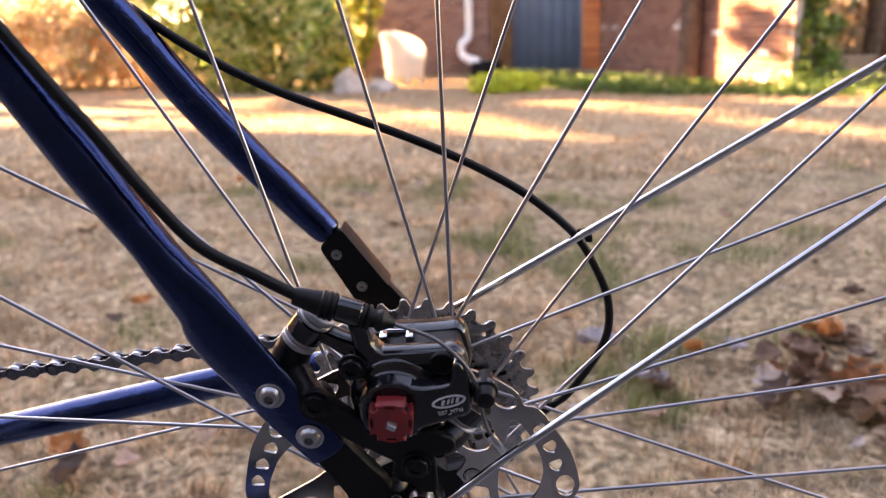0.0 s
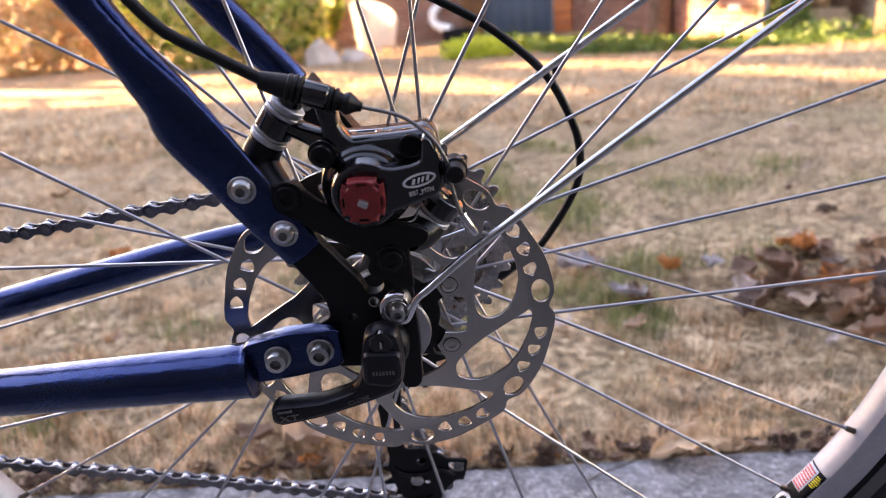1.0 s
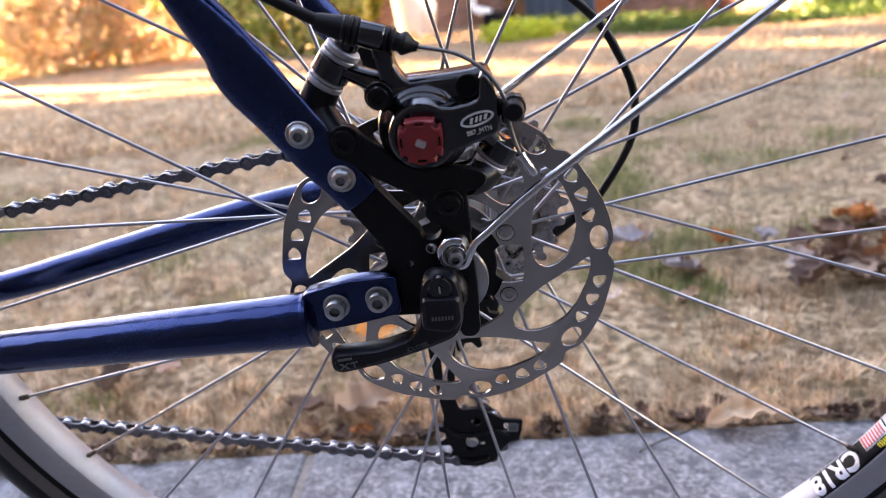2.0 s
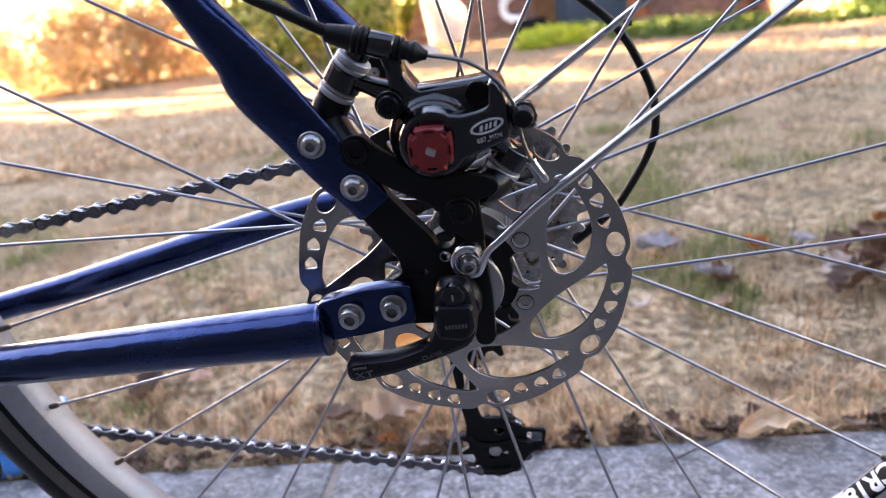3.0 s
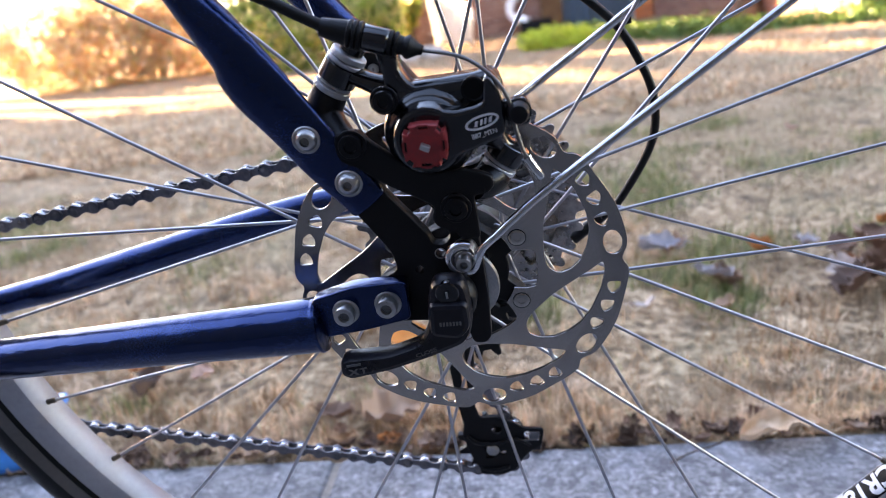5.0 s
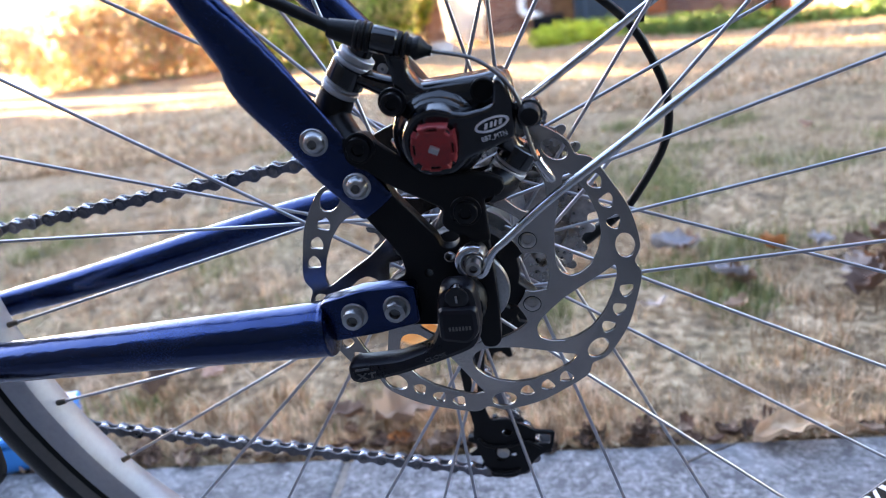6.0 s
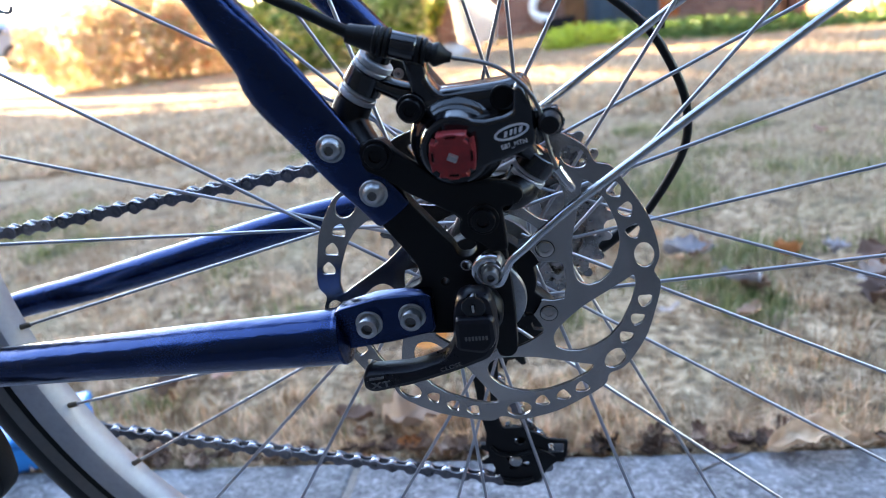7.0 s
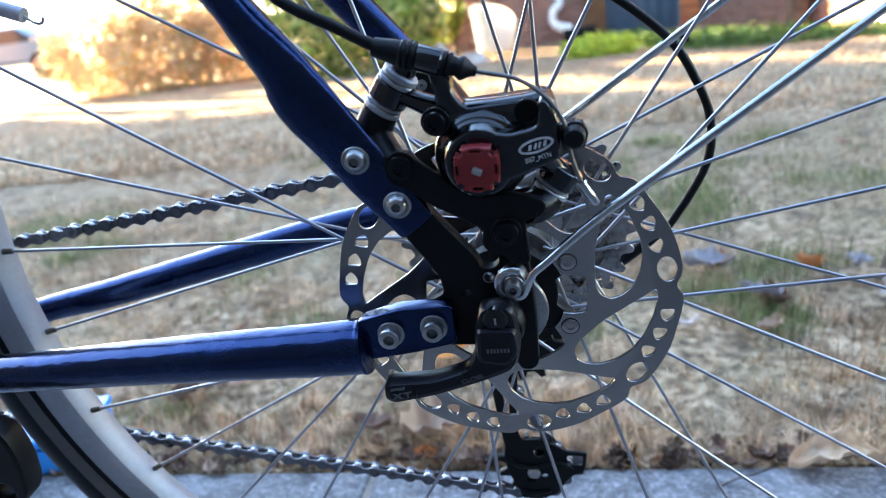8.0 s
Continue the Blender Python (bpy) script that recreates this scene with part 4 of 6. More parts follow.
def build_fittings():
    c = Vector((0.0075, -0.0835, 0.0228))
    loop = [(*(c + Vector((0.0062 * math.cos(a), 0.0, 0.0062 * math.sin(a)))), 0.0020) for a in (radians(62 + 27 * k) for k in range(10))]
    rod = loop + [(0.0140, -0.0845, 0.0240, 0.0019), (0.0166, -0.0848, 0.0280, 0.0018), (0.0224, -0.0850, 0.0328, 0.0018), (0.0310, -0.0838, 0.0398, 0.0018), (0.0420, -0.0809, 0.0473, 0.0018), (0.0600, -0.0755, 0.0575, 0.0018), (0.1000, -0.0633, 0.0801, 0.0018), (0.2021, -0.0324, 0.1379, 0.0018), (0.36, 0.0154, 0.2272, 0.0018)]
    stay = part("mudguard_stay", sweep("mudguard_stay", rod, CHROME, seg=12, per=4), bike, "bright steel mudguard stay rod")
    cap_bolt("stay_bolt", c.x, -0.0826, c.z - 0.0012, stay, 0.0033, 0.0056)
    part("washer", lathe("washer", [(-0.0738, 0.0), (-0.0738, 0.0054), (-0.0752, 0.0056), (-0.0812, 0.0042), (-0.0812, 0.0)], STEEL, (c.x, 0, c.z), seg=24), stay)
    part("mudguard_stay", sweep("mudguard_stay", [(0.006, 0.079, 0.030, 0.0023), (0.0281, 0.0634, 0.0464, 0.0023), (0.2291, 0.0384, 0.1818, 0.0023), (0.36, 0.022, 0.270, 0.0023)], CHROME, seg=12, per=4), bike)
    part("brake_cable", sweep("brake_cable", [(-0.0330, -0.0735, 0.1212, 0.0024), (-0.0365, -0.0735, 0.1228, 0.0024), (-0.0510, -0.0735, 0.1318, 0.0024), (-0.0700, -0.0730, 0.1440, 0.0024), (-0.0872, -0.0705, 0.1652, 0.0024), (-0.1030, -0.0675, 0.1880, 0.0024), (-0.1232, -0.0630, 0.2140, 0.0024), (-0.197, -0.048, 0.318, 0.0024)], RUBBER, seg=12), bike, "black cable housing")
    cable = [(-0.170, 0.058, 0.245), (-0.1431, 0.063, 0.2220), (-0.1217, 0.064, 0.2044), (-0.0950, 0.065, 0.1861), (-0.0669, 0.065, 0.1716), (-0.0379, 0.065, 0.1599), (-0.0083, 0.065, 0.1480), (0.0217, 0.065, 0.1343), (0.0522, 0.065, 0.1171), (0.0709, 0.065, 0.1032), (0.0893, 0.065, 0.0855),
             (0.1004, 0.065, 0.0675), (0.1100, 0.065, 0.0420), (0.1085, 0.065, 0.0140), (0.0894, 0.065, -0.0200), (0.078, 0.066, -0.0320)]
    sc = part("shift_cable", sweep("shift_cable", [(*p, 0.0025) for p in cable], RUBBER, seg=12), bike, "black looped shift cable housing")
    tie = part("cable_tie", sweep("cable_tie", [(0.0905 + 0.0042 * math.cos(a) * 0.8, 0.0600 + 0.0058 * math.sin(a), 0.0868 + 0.0042 * math.cos(a) * 0.7, 0.0009) for a in (2 * math.pi * k / 10 for k in range(11))], RUBBER, seg=6, per=2), sc, "black cable tie")
    part("tie_head", block("tie_head", (0.0935, 0.0530, 0.0855), (0.0975, 0.0570, 0.0895), RUBBER, 0.0006), tie)
    crank = rounded([(-0.460, -0.020), (-0.290, -0.0370), (-0.2600, -0.0400), (-0.2560, -0.0600), (-0.2600, -0.0870), (-0.2835, -0.0980), (-0.3050, -0.0940), (-0.460, -0.085)], 0.010, 6)
    part("crank_arm", plate("crank_arm", [crank, circle(-0.2755, -0.0830, 0.006, 16)], -0.090, -0.076, BLACK, 0.003), bike, "worn black crank arm")
    tube = part("bracket_tube", sweep("bracket_tube", [(-0.36, 0.04, 0.185, 0.0046), (-0.300, 0.049, 0.1575, 0.0046), (-0.2690, 0.05, 0.1442, 0.0046)], RIM, seg=14), bike, "grey tube end")
    part("wire_hook", sweep("wire_hook", [(-0.2690, 0.05, 0.1435, 0.0010), (-0.2640, 0.05, 0.1395, 0.0010), (-0.2595, 0.05, 0.1390, 0.0010), (-0.2575, 0.05, 0.1420, 0.0010)], STEEL, seg=8), tube)


build_fittings()


# ---- the garden ----
CONCRETE = blended("concrete", [(0.30, (0.060, 0.056, 0.056)), (0.45, (0.145, 0.138, 0.136)), (0.56, (0.215, 0.205, 0.203)), (0.70, (0.38, 0.365, 0.36))], 200, 0.9, bump=0.3, bump_scale=500, patch=[(48.0, (0.055, 0.053, 0.055), 0.75, 0.46, 0.62), (110.0, (0.40, 0.39, 0.395), 0.45, 0.53, 0.66), (3.5, (0.15, 0.145, 0.15), 0.5, 0.40, 0.72), (16.0, (0.36, 0.36, 0.38), 0.35, 0.52, 0.70)])
JOINT = material("joint_sand", (0.20, 0.165, 0.135), 0.95, grain=0.35, grain_scale=400, stain=0.3, stain_scale=40)
SOIL = blended("dry_lawn", [(0.32, (0.09, 0.06, 0.037)), (0.50, (0.30, 0.20, 0.115)), (0.68, (0.60, 0.44, 0.28))], 60, 0.95, bump=0.9, bump_scale=110, patch=[(2.2, (0.20, 0.18, 0.09), 0.55, 0.52, 0.68), (11.0, (0.09, 0.065, 0.04), 0.7, 0.52, 0.66)])
GRASS = blended("dry_grass", [(0.0, (0.21, 0.11, 0.055)), (0.28, (0.55, 0.305, 0.155)), (0.6, (0.85, 0.53, 0.31)), (0.88, (0.95, 0.73, 0.50)), (0.975, (0.24, 0.26, 0.10))], 1, 0.75, "island", translucent=0.35, patch=[(13.0, (0.88, 0.72, 0.55), 0.65, 0.50, 0.66), (24.0, (0.15, 0.085, 0.045), 0.8, 0.48, 0.60), (6.0, (0.25, 0.145, 0.075), 0.75, 0.50, 0.62), (2.6, (0.92, 0.72, 0.50), 0.4, 0.50, 0.66)])
# Darker, browner version of the dry grass for the right of the lawn.
DULL_GRASS = blended("weathered_grass", [(0.0, (0.13, 0.08, 0.05)), (0.3, (0.33, 0.22, 0.13)), (0.65, (0.52, 0.37, 0.23)), (0.9, (0.66, 0.52, 0.36)), (0.97, (0.16, 0.19, 0.07))], 1, 0.8, "island", translucent=0.25, patch=[(9.0, (0.16, 0.10, 0.06), 0.7, 0.50, 0.64), (24.0, (0.72, 0.55, 0.38), 0.5, 0.52, 0.66)])
GREEN_GRASS = blended("green_grass", [(0.0, (0.075, 0.10, 0.035)), (0.5, (0.16, 0.19, 0.065)), (0.8, (0.29, 0.29, 0.12)), (1.0, (0.50, 0.38, 0.21))], 1, 0.7, "island", translucent=0.3)
IVY = blended("ivy_leaves", [(0.0, (0.04, 0.085, 0.02)), (0.6, (0.09, 0.16, 0.035)), (1.0, (0.17, 0.26, 0.06))], 1, 0.5, "island", translucent=0.25)
LIME = blended("lime_leaves", [(0.0, (0.40, 0.50, 0.05)), (1.0, (0.72, 0.78, 0.14))], 1, 0.5, "island", translucent=0.5)
# Brighter, yellower copy of the shrub leaves, with sunlight put into the colours.
LIT_SHRUB = blended("lit_shrub_leaves", [(0.0, (0.035, 0.075, 0.018)), (0.24, (0.13, 0.23, 0.05)), (0.44, (0.50, 0.62, 0.16)), (0.84, (0.82, 0.70, 0.38))], 1, 0.30, "island", translucent=0.78)
SHRUB = blended("shrub_leaves", [(0.0, (0.05, 0.09, 0.02)), (0.4, (0.15, 0.23, 0.04)), (0.72, (0.42, 0.50, 0.08)), (0.93, (0.58, 0.32, 0.08))], 1, 0.5, "island", translucent=0.55)
ORANGE = blended("autumn_leaves", [(0.0, (0.34, 0.18, 0.10)), (0.35, (0.68, 0.46, 0.27)), (0.75, (0.80, 0.66, 0.44)), (0.93, (0.38, 0.42, 0.15))], 1, 0.6, "island", translucent=0.6)
DRY_BRUSH = blended("dry_brush", [(0.0, (0.16, 0.10, 0.06)), (0.5, (0.34, 0.23, 0.14)), (0.9, (0.46, 0.34, 0.22)), (1.0, (0.14, 0.17, 0.06))], 1, 0.8, "island", translucent=0.3)
BARK = blended("bark", [(0.3, (0.05, 0.035, 0.025)), (0.6, (0.13, 0.09, 0.065)), (0.8, (0.18, 0.13, 0.10))], 18, 0.95, bump=0.8, bump_scale=30)
DEAD_LEAF = blended("dead_leaves", [(0.0, (0.10, 0.06, 0.045)), (0.35, (0.27, 0.15, 0.095)), (0.6, (0.42, 0.27, 0.18)), (0.82, (0.50, 0.45, 0.43)), (0.93, (0.45, 0.17, 0.06))], 1, 0.7, "object", translucent=0.15)
TAN_LEAF = blended("tan_leaf", [(0.3, (0.44, 0.27, 0.15)), (0.55, (0.66, 0.45, 0.29)), (0.75, (0.72, 0.54, 0.38))], 60, 0.6, translucent=0.2)
ORANGE_LEAF = blended("orange_leaf", [(0.3, (0.60, 0.19, 0.035)), (0.7, (0.78, 0.32, 0.08))], 40, 0.6, translucent=0.2)
BRICK = blended("brick", [(0.0, (0.16, 0.07, 0.05)), (0.4, (0.25, 0.11, 0.075)), (0.8, (0.32, 0.16, 0.11)), (0.965, (0.28, 0.13, 0.09)), (0.98, (0.62, 0.60, 0.57))], 1, 0.9, "object", bump=0.3, bump_scale=90)
# Bricks tinted more orange than those of the walls beside them.
PILASTER = blended("orange_brick", [(0.0, (0.52, 0.12, 0.035)), (1.0, (0.76, 0.24, 0.07))], 1, 0.9, "object", bump=0.3, bump_scale=90)
BRICK_JOINED = blended("brick_upper", [(0.0, (0.16, 0.07, 0.05)), (0.4, (0.25, 0.11, 0.075)), (1.0, (0.32, 0.16, 0.11))], 1, 0.9, "island", bump=0.3, bump_scale=90)
MORTAR = material("mortar", (0.42, 0.38, 0.34), 0.95, grain=0.15, grain_scale=90, stain=0.15, stain_scale=3)
WOOD = blended("stained_wood", [(0.3, (0.12, 0.055, 0.025)), (0.7, (0.22, 0.11, 0.05))], 9, 0.6, bump=0.2, bump_scale=40)
PANEL = material("blue_grey_steel", (0.17, 0.26, 0.38), 0.5, 0.2, grain=0.08, grain_scale=40, stain=0.12, stain_scale=3)
WHITE = material("white_paint", (0.78, 0.78, 0.76), 0.45, grain=0.05, grain_scale=60, stain=0.06, stain_scale=6)
CHAIR = blended("white_plastic", [(0.3, (0.80, 0.80, 0.79)), (0.7, (0.88, 0.88, 0.87))], 9, 0.35, translucent=0.75)
STONE = blended("pale_stone", [(0.3, (0.30, 0.25, 0.21)), (0.7, (0.50, 0.44, 0.38))], 9, 0.9, bump=0.5, bump_scale=20)
ROOF = material("roof_shingles", (0.10, 0.09, 0.085), 0.9, grain=0.25, grain_scale=8, stain=0.2, stain_scale=1)
GLASS = material("window_glass", (0.03, 0.035, 0.04), 0.06, spec=0.8)
BLUE_PLASTIC = material("blue_plastic", (0.01, 0.22, 0.62), 0.35, grain=0.05, stain=0.08)
CAR_PAINT = material("car_paint", (0.20, 0.27, 0.33), 0.3, 0.3, coat=0.8, grain=0.05, grain_scale=200)
LAMP_GLASS = material("lamp_glass", (0.75, 0.62, 0.45), 0.15, grain=0.05)
# Near-black for the unseen block that darkens the bicycle's near side.
BLOCKER_DARK = material("blocker_dark", (0.035, 0.037, 0.04), 0.7, grain=0.1, grain_scale=30, stain=0.15, stain_scale=2)
ASPHALT = material("asphalt", (0.055, 0.055, 0.058), 0.9, grain=0.25, grain_scale=120, stain=0.2, stain_scale=2)

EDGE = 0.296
# FAR_PIVOT is the first camera position; FAR_DROP follows from scaling about it.
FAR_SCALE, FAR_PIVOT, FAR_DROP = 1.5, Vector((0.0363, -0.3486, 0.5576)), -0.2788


def lawn_z(y):
    """The lawn sinks to meet the garden that is scaled about the camera."""
    u = min(1.0, max(0.0, (y - 2.8) / 5.6))
    return FAR_DROP * u * u * (3 - 2 * u)


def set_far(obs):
    """Scale the far garden 1.5 times about the first camera position, keeping its look from there."""
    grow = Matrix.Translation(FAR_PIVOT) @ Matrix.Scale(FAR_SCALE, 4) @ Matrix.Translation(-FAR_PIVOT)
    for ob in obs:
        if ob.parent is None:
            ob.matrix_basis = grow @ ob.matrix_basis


def build_ground():
    bm = bmesh.new()
    xs = [-90, -40, -20, -10, -6, -4, -3, -2, -1.2] + [-1.2 + 0.1 * i for i in range(1, 37)] + [3, 4, 6, 10, 20, 40, 90]
    ys = [-90, -40, -10, -4, -2, EDGE - 0.02] + [EDGE - 0.02 + 0.08 * i for i in range(1, 30)] + [2.9, 3.2, 3.6, 4, 4.5, 5, 5.5, 6, 6.5, 7, 7.5, 8, 8.5, 10, 15, 25, 45, 110]
    grid = [[bm.verts.new((x, y, -0.012 + (0.016 * noise.noise((x * 2.3, y * 2.3, 0)) + 0.006 * noise.noise((x * 9, y * 9, 4)) if y > EDGE else -0.10) + lawn_z(y) + max(0, y - 13.7) * 0.01)) for x in xs] for y in ys]
    for a, b in zip(grid, grid[1:]):
        for k in range(len(xs) - 1):
            bm.faces.new((a[k], a[k + 1], b[k + 1], b[k]))
    g = thing("ground", "dry tan lawn with green patches and bare soil", "lawn", kind="structure", data=from_bm("ground", bm, SOIL, 80))
    path = thing("pavement", "grey weathered concrete kerb strip with a sanded joint", "kerb", kind="structure", data=block("pavement", (-30, -0.42, -0.3), (30, EDGE - 0.01, -0.03), CONCRETE, 0.004))
    for k in range(-4, 5):
        x0 = -0.205 + 1.22 * k
        part("slab", block("slab", (x0 + 0.004, -0.43, -0.029), (x0 + 1.216, EDGE, 0.0), CONCRETE, 0.006, 3), path)
    part("joint_sand", block("joint_sand", (-0.2095, -0.43, -0.029), (-0.2005, EDGE - 0.002, -0.004), JOINT, 0.001), path, "brown sand in the joint")
    # Dark sheet added out of view so that front faces mirror less light.
    thing("drive", "unseen dark ground sheet added to darken the bicycle's reflections", "drive", kind="structure", data=block("drive", (-40, -2.5, -0.3), (40, -0.434, -0.006), ASPHALT, 0.004))


build_ground()


def blades(name, count, area, height, width, mat, seed, keep, label, lean=0.9, tuft=0.0):
    rng = np.random.default_rng(seed)
    x = rng.uniform(-1, 1, count * 5)
    x = (area[0] + area[1]) / 2 + (area[1] - area[0]) / 2 * np.sign(x) * np.abs(x) ** 1.35
    y = area[2] + (area[3] - area[2]) * rng.random(count * 5) ** 1.7
    ok = np.array([keep(a, b) for a, b in zip(x, y)])
    x, y = x[ok][:count], y[ok][:count]
    n = len(x)
    h = rng.uniform(height[0], height[1], n)
    w = rng.uniform(width[0], width[1], n)
    a = rng.uniform(0, 2 * np.pi, n)
    if tuft:  # blades of one tuft lie over the same way
        tufts = np.array([noise.noise((u * tuft, v * tuft, 31.0)) for u, v in zip(x, y)])
        a = np.where(rng.random(n) < 0.55, 9.0 * tufts + rng.normal(0, 0.45, n), a)
        h = h * (1 + 0.4 * np.sin(14.0 * tufts))
    t = np.abs(rng.normal(0, lean * 0.6, n)).clip(0, 1.45)
    dx, dy = np.cos(a), np.sin(a)
    sx, sy = -dy * w / 2, dx * w / 2
    z0 = np.array([lawn_z(b) for b in y]) - 0.012
    mx, my, mz = x + dx * np.sin(t * 0.6) * h * 0.55, y + dy * np.sin(t * 0.6) * h * 0.55, z0 + np.cos(t * 0.6) * h * 0.55
    ex, ey, ez = mx + dx * np.sin(t) * h * 0.5, my + dy * np.sin(t) * h * 0.5, mz + np.cos(t) * h * 0.5
    co = np.stack([np.stack([x - sx, y - sy, z0], -1), np.stack([x + sx, y + sy, z0], -1), np.stack([mx + sx * 0.8, my + sy * 0.8, mz], -1), np.stack([mx - sx * 0.8, my - sy * 0.8, mz], -1), np.stack([ex, ey, ez], -1)], 1).reshape(-1, 3)
    i = np.arange(n)[:, None] * 5
    faces = (i + np.array([0, 1, 2, 3])).tolist() + (i + np.array([3, 2, 4])).tolist()
    me = bpy.data.meshes.new(name)
    me.from_pydata(co.tolist(), [], faces)
    me.materials.append(mat)
    return thing(name, label, "grass", kind="stuff", data=me)


def greenish(x, y):
    spot = max(0, 1 - ((x - 0.36) / 0.40) ** 2 - ((y - 0.95) / 0.60) ** 2) + 0.9 * max(0, 1 - ((x - 0.42) / 0.24) ** 2 - ((y - 0.89) / 0.12) ** 2)
    spot += 0.85 * max(0, 1 - ((x - 0.30) / 0.12) ** 2 - ((y - 0.60) / 0.11) ** 2) + 0.85 * max(0, 1 - ((x - 0.02) / 0.08) ** 2 - ((y - 0.63) / 0.09) ** 2)
    spot -= 1.6 * max(0, 1 - ((x + 0.37) / 0.24) ** 2 - ((y - 0.55) / 0.14) ** 2)
    spot += max(0, 1 - ((x - 0.26) / 0.15) ** 2 - ((y - 0.70) / 0.15) ** 2) + 0.5 * max(0, 1 - ((x - 0.17) / 0.07) ** 2 - ((y - 0.36) / 0.06) ** 2) * 2
    return 0.62 * spot + noise.noise((x * 1.3 + 3, y * 1.6, 2.0)) + 0.75 * noise.noise((x * 5.5, y * 5.5, 7)) - max(0, 0.58 - y) * 2.2 - max(0, y - 1.5) * (0.5 if x > 0 else 0.1) + 0.5 * ((x * 613 + y * 471) % 1 - 0.5) > 0.42


def thick(x, y):
    """Grass stands in clumps with gaps between."""
    k = noise.noise((x * 9, y * 9, 5.0)) + 0.6 * noise.noise((x * 21, y * 21, 9.0))
    return k > -0.05 or (x * 53 + y * 71) % 1 < 0.22


def worn(x, y):
    """Where the darker, duller grass stands, towards the leaf pile."""
    return x > 0.30 + 0.22 * noise.noise((x * 2.5, y * 2.5, 1)) - 0.10 * (y - 0.6) and y > 0.42 and y < 2.6


def bare(x, y):
    return ((x - 0.665) / 0.16) ** 2 + ((y - 0.69) / 0.17) ** 2 < 1


GRASS_AREA, GRASS_HEIGHT, GRASS_WIDTH = (-2.0, 2.0, EDGE + 0.018, 2.8), (0.009, 0.030), (0.0009, 0.0022)


def tan_spot(x, y):
    return not bare(x, y) and thick(x, y) and not (greenish(x, y) and (x * 37 + y * 91) % 1 < 0.65)


blades("dry_grass", 125000, GRASS_AREA, GRASS_HEIGHT, GRASS_WIDTH, GRASS, 1, lambda x, y: tan_spot(x, y) and not worn(x, y), "dry tan grass blades of the lawn", 3.6, 17.0)
blades("weathered_grass", 32000, GRASS_AREA, (0.009, 0.028), GRASS_WIDTH, DULL_GRASS, 4, lambda x, y: tan_spot(x, y) and worn(x, y), "dull brown grass near the leaf pile", 3.6, 17.0)
blades("green_grass", 66000, (-1.9, 1.9, EDGE + 0.02, 2.6), (0.012, 0.036), (0.0012, 0.0026), GREEN_GRASS, 2, lambda x, y: greenish(x, y) and not bare(x, y), "green grass tufts in the dry lawn", 1.8, 20.0)
blades("dry_grass", 60000, (-9.0, 5.0, 2.3, 12.6), (0.016, 0.04), (0.004, 0.010), GRASS, 3, lambda x, y: abs(x + 0.3) < 0.75 * y + 0.6, "dry tan grass of the lawn by the house", 3.4)


def leaf_mesh(name, mat, length, width, curl, cup, lobes, seed, wave=0.05):
    rng = random.Random(seed)
    bm = bmesh.new()
    n, m = 12, 4
    grid = []
    for i in range(n + 1):
        u = i / n
        w = width * (math.sin(math.pi * min(1, u * 0.96 + 0.02)) ** 0.7) * (1 + 0.28 * lobes * math.sin(u * 20)) * 0.5
        rowv = []
        for j in range(-m, m + 1):
            v = j / m
            x = (u - 0.5) * length
            z = curl * length * (4 * (u - 0.5) ** 2 - 0.3) + cup * width * (v * v) + wave * length * noise.noise((u * 4 + seed, v * 2, seed))
            rowv.append(bm.verts.new((x, w * v, z)))
        grid.append(rowv)
    for a, b in zip(grid, grid[1:]):
        for k in range(2 * m):
            bm.faces.new((a[k], a[k + 1], b[k + 1], b[k]))
    sweep("", [(length * 0.49, 0, curl * length * 0.7, 0.0009), (length * 0.58, 0, curl * length * 0.8, 0.0009), (length * 0.68, 0.004, curl * length * 0.7, 0.0007)], mat, seg=5, per=2, bm=bm)
    low = min(v.co.z for v in bm.verts)
    for v in bm.verts:
        v.co.z -= low
    me = from_bm(name, bm, mat, 80)
    return me


LEAVES = [leaf_mesh("fallen_leaf", DEAD_LEAF, 0.070, 0.045, 0.10, 0.25, 1, 1, 0.12), leaf_mesh("fallen_leaf", DEAD_LEAF, 0.080, 0.040, 0.16, 0.4, 1, 2, 0.15), leaf_mesh("fallen_leaf", DEAD_LEAF, 0.055, 0.045, 0.20, 0.1, 0.3, 3, 0.15), leaf_mesh("fallen_leaf", DEAD_LEAF, 0.085, 0.06, 0.05, 0.30, 1.2, 4, 0.15)]


def drop_leaf(x, y, z, k, turn, tip, size=1.0, label="dry curled brown leaf lying on the grass"):
    thing("fallen_leaf", label, "leaf", pose(x, y, z, tip, tip * 0.6, turn) @ Matrix.Scale(size, 4), "leaves on the lawn", data=LEAVES[k % 4])


rng = random.Random(5)
for x, y in ((0.503, 0.775), (0.574, 0.815), (0.501, 0.678), (0.559, 0.658), (0.625, 0.691), (0.591, 0.592), (0.465, 0.628), (0.307, 0.685), (0.382, 0.802), (-0.693, 1.086), (-0.354, 0.543), (-0.509, 0.466), (0.278, 0.593),
             (-0.446, 0.491), (-0.542, 0.52), (-0.223, 0.368), (0.305, 0.678), (0.253, 0.841), (0.470, 0.672), (0.172, 0.613), (-0.152, 0.360), (-0.712, 1.006)):
    drop_leaf(x, y, 0.008, rng.randrange(4), rng.uniform(0, 360), rng.uniform(-20, 20), rng.uniform(0.6, 1.0))
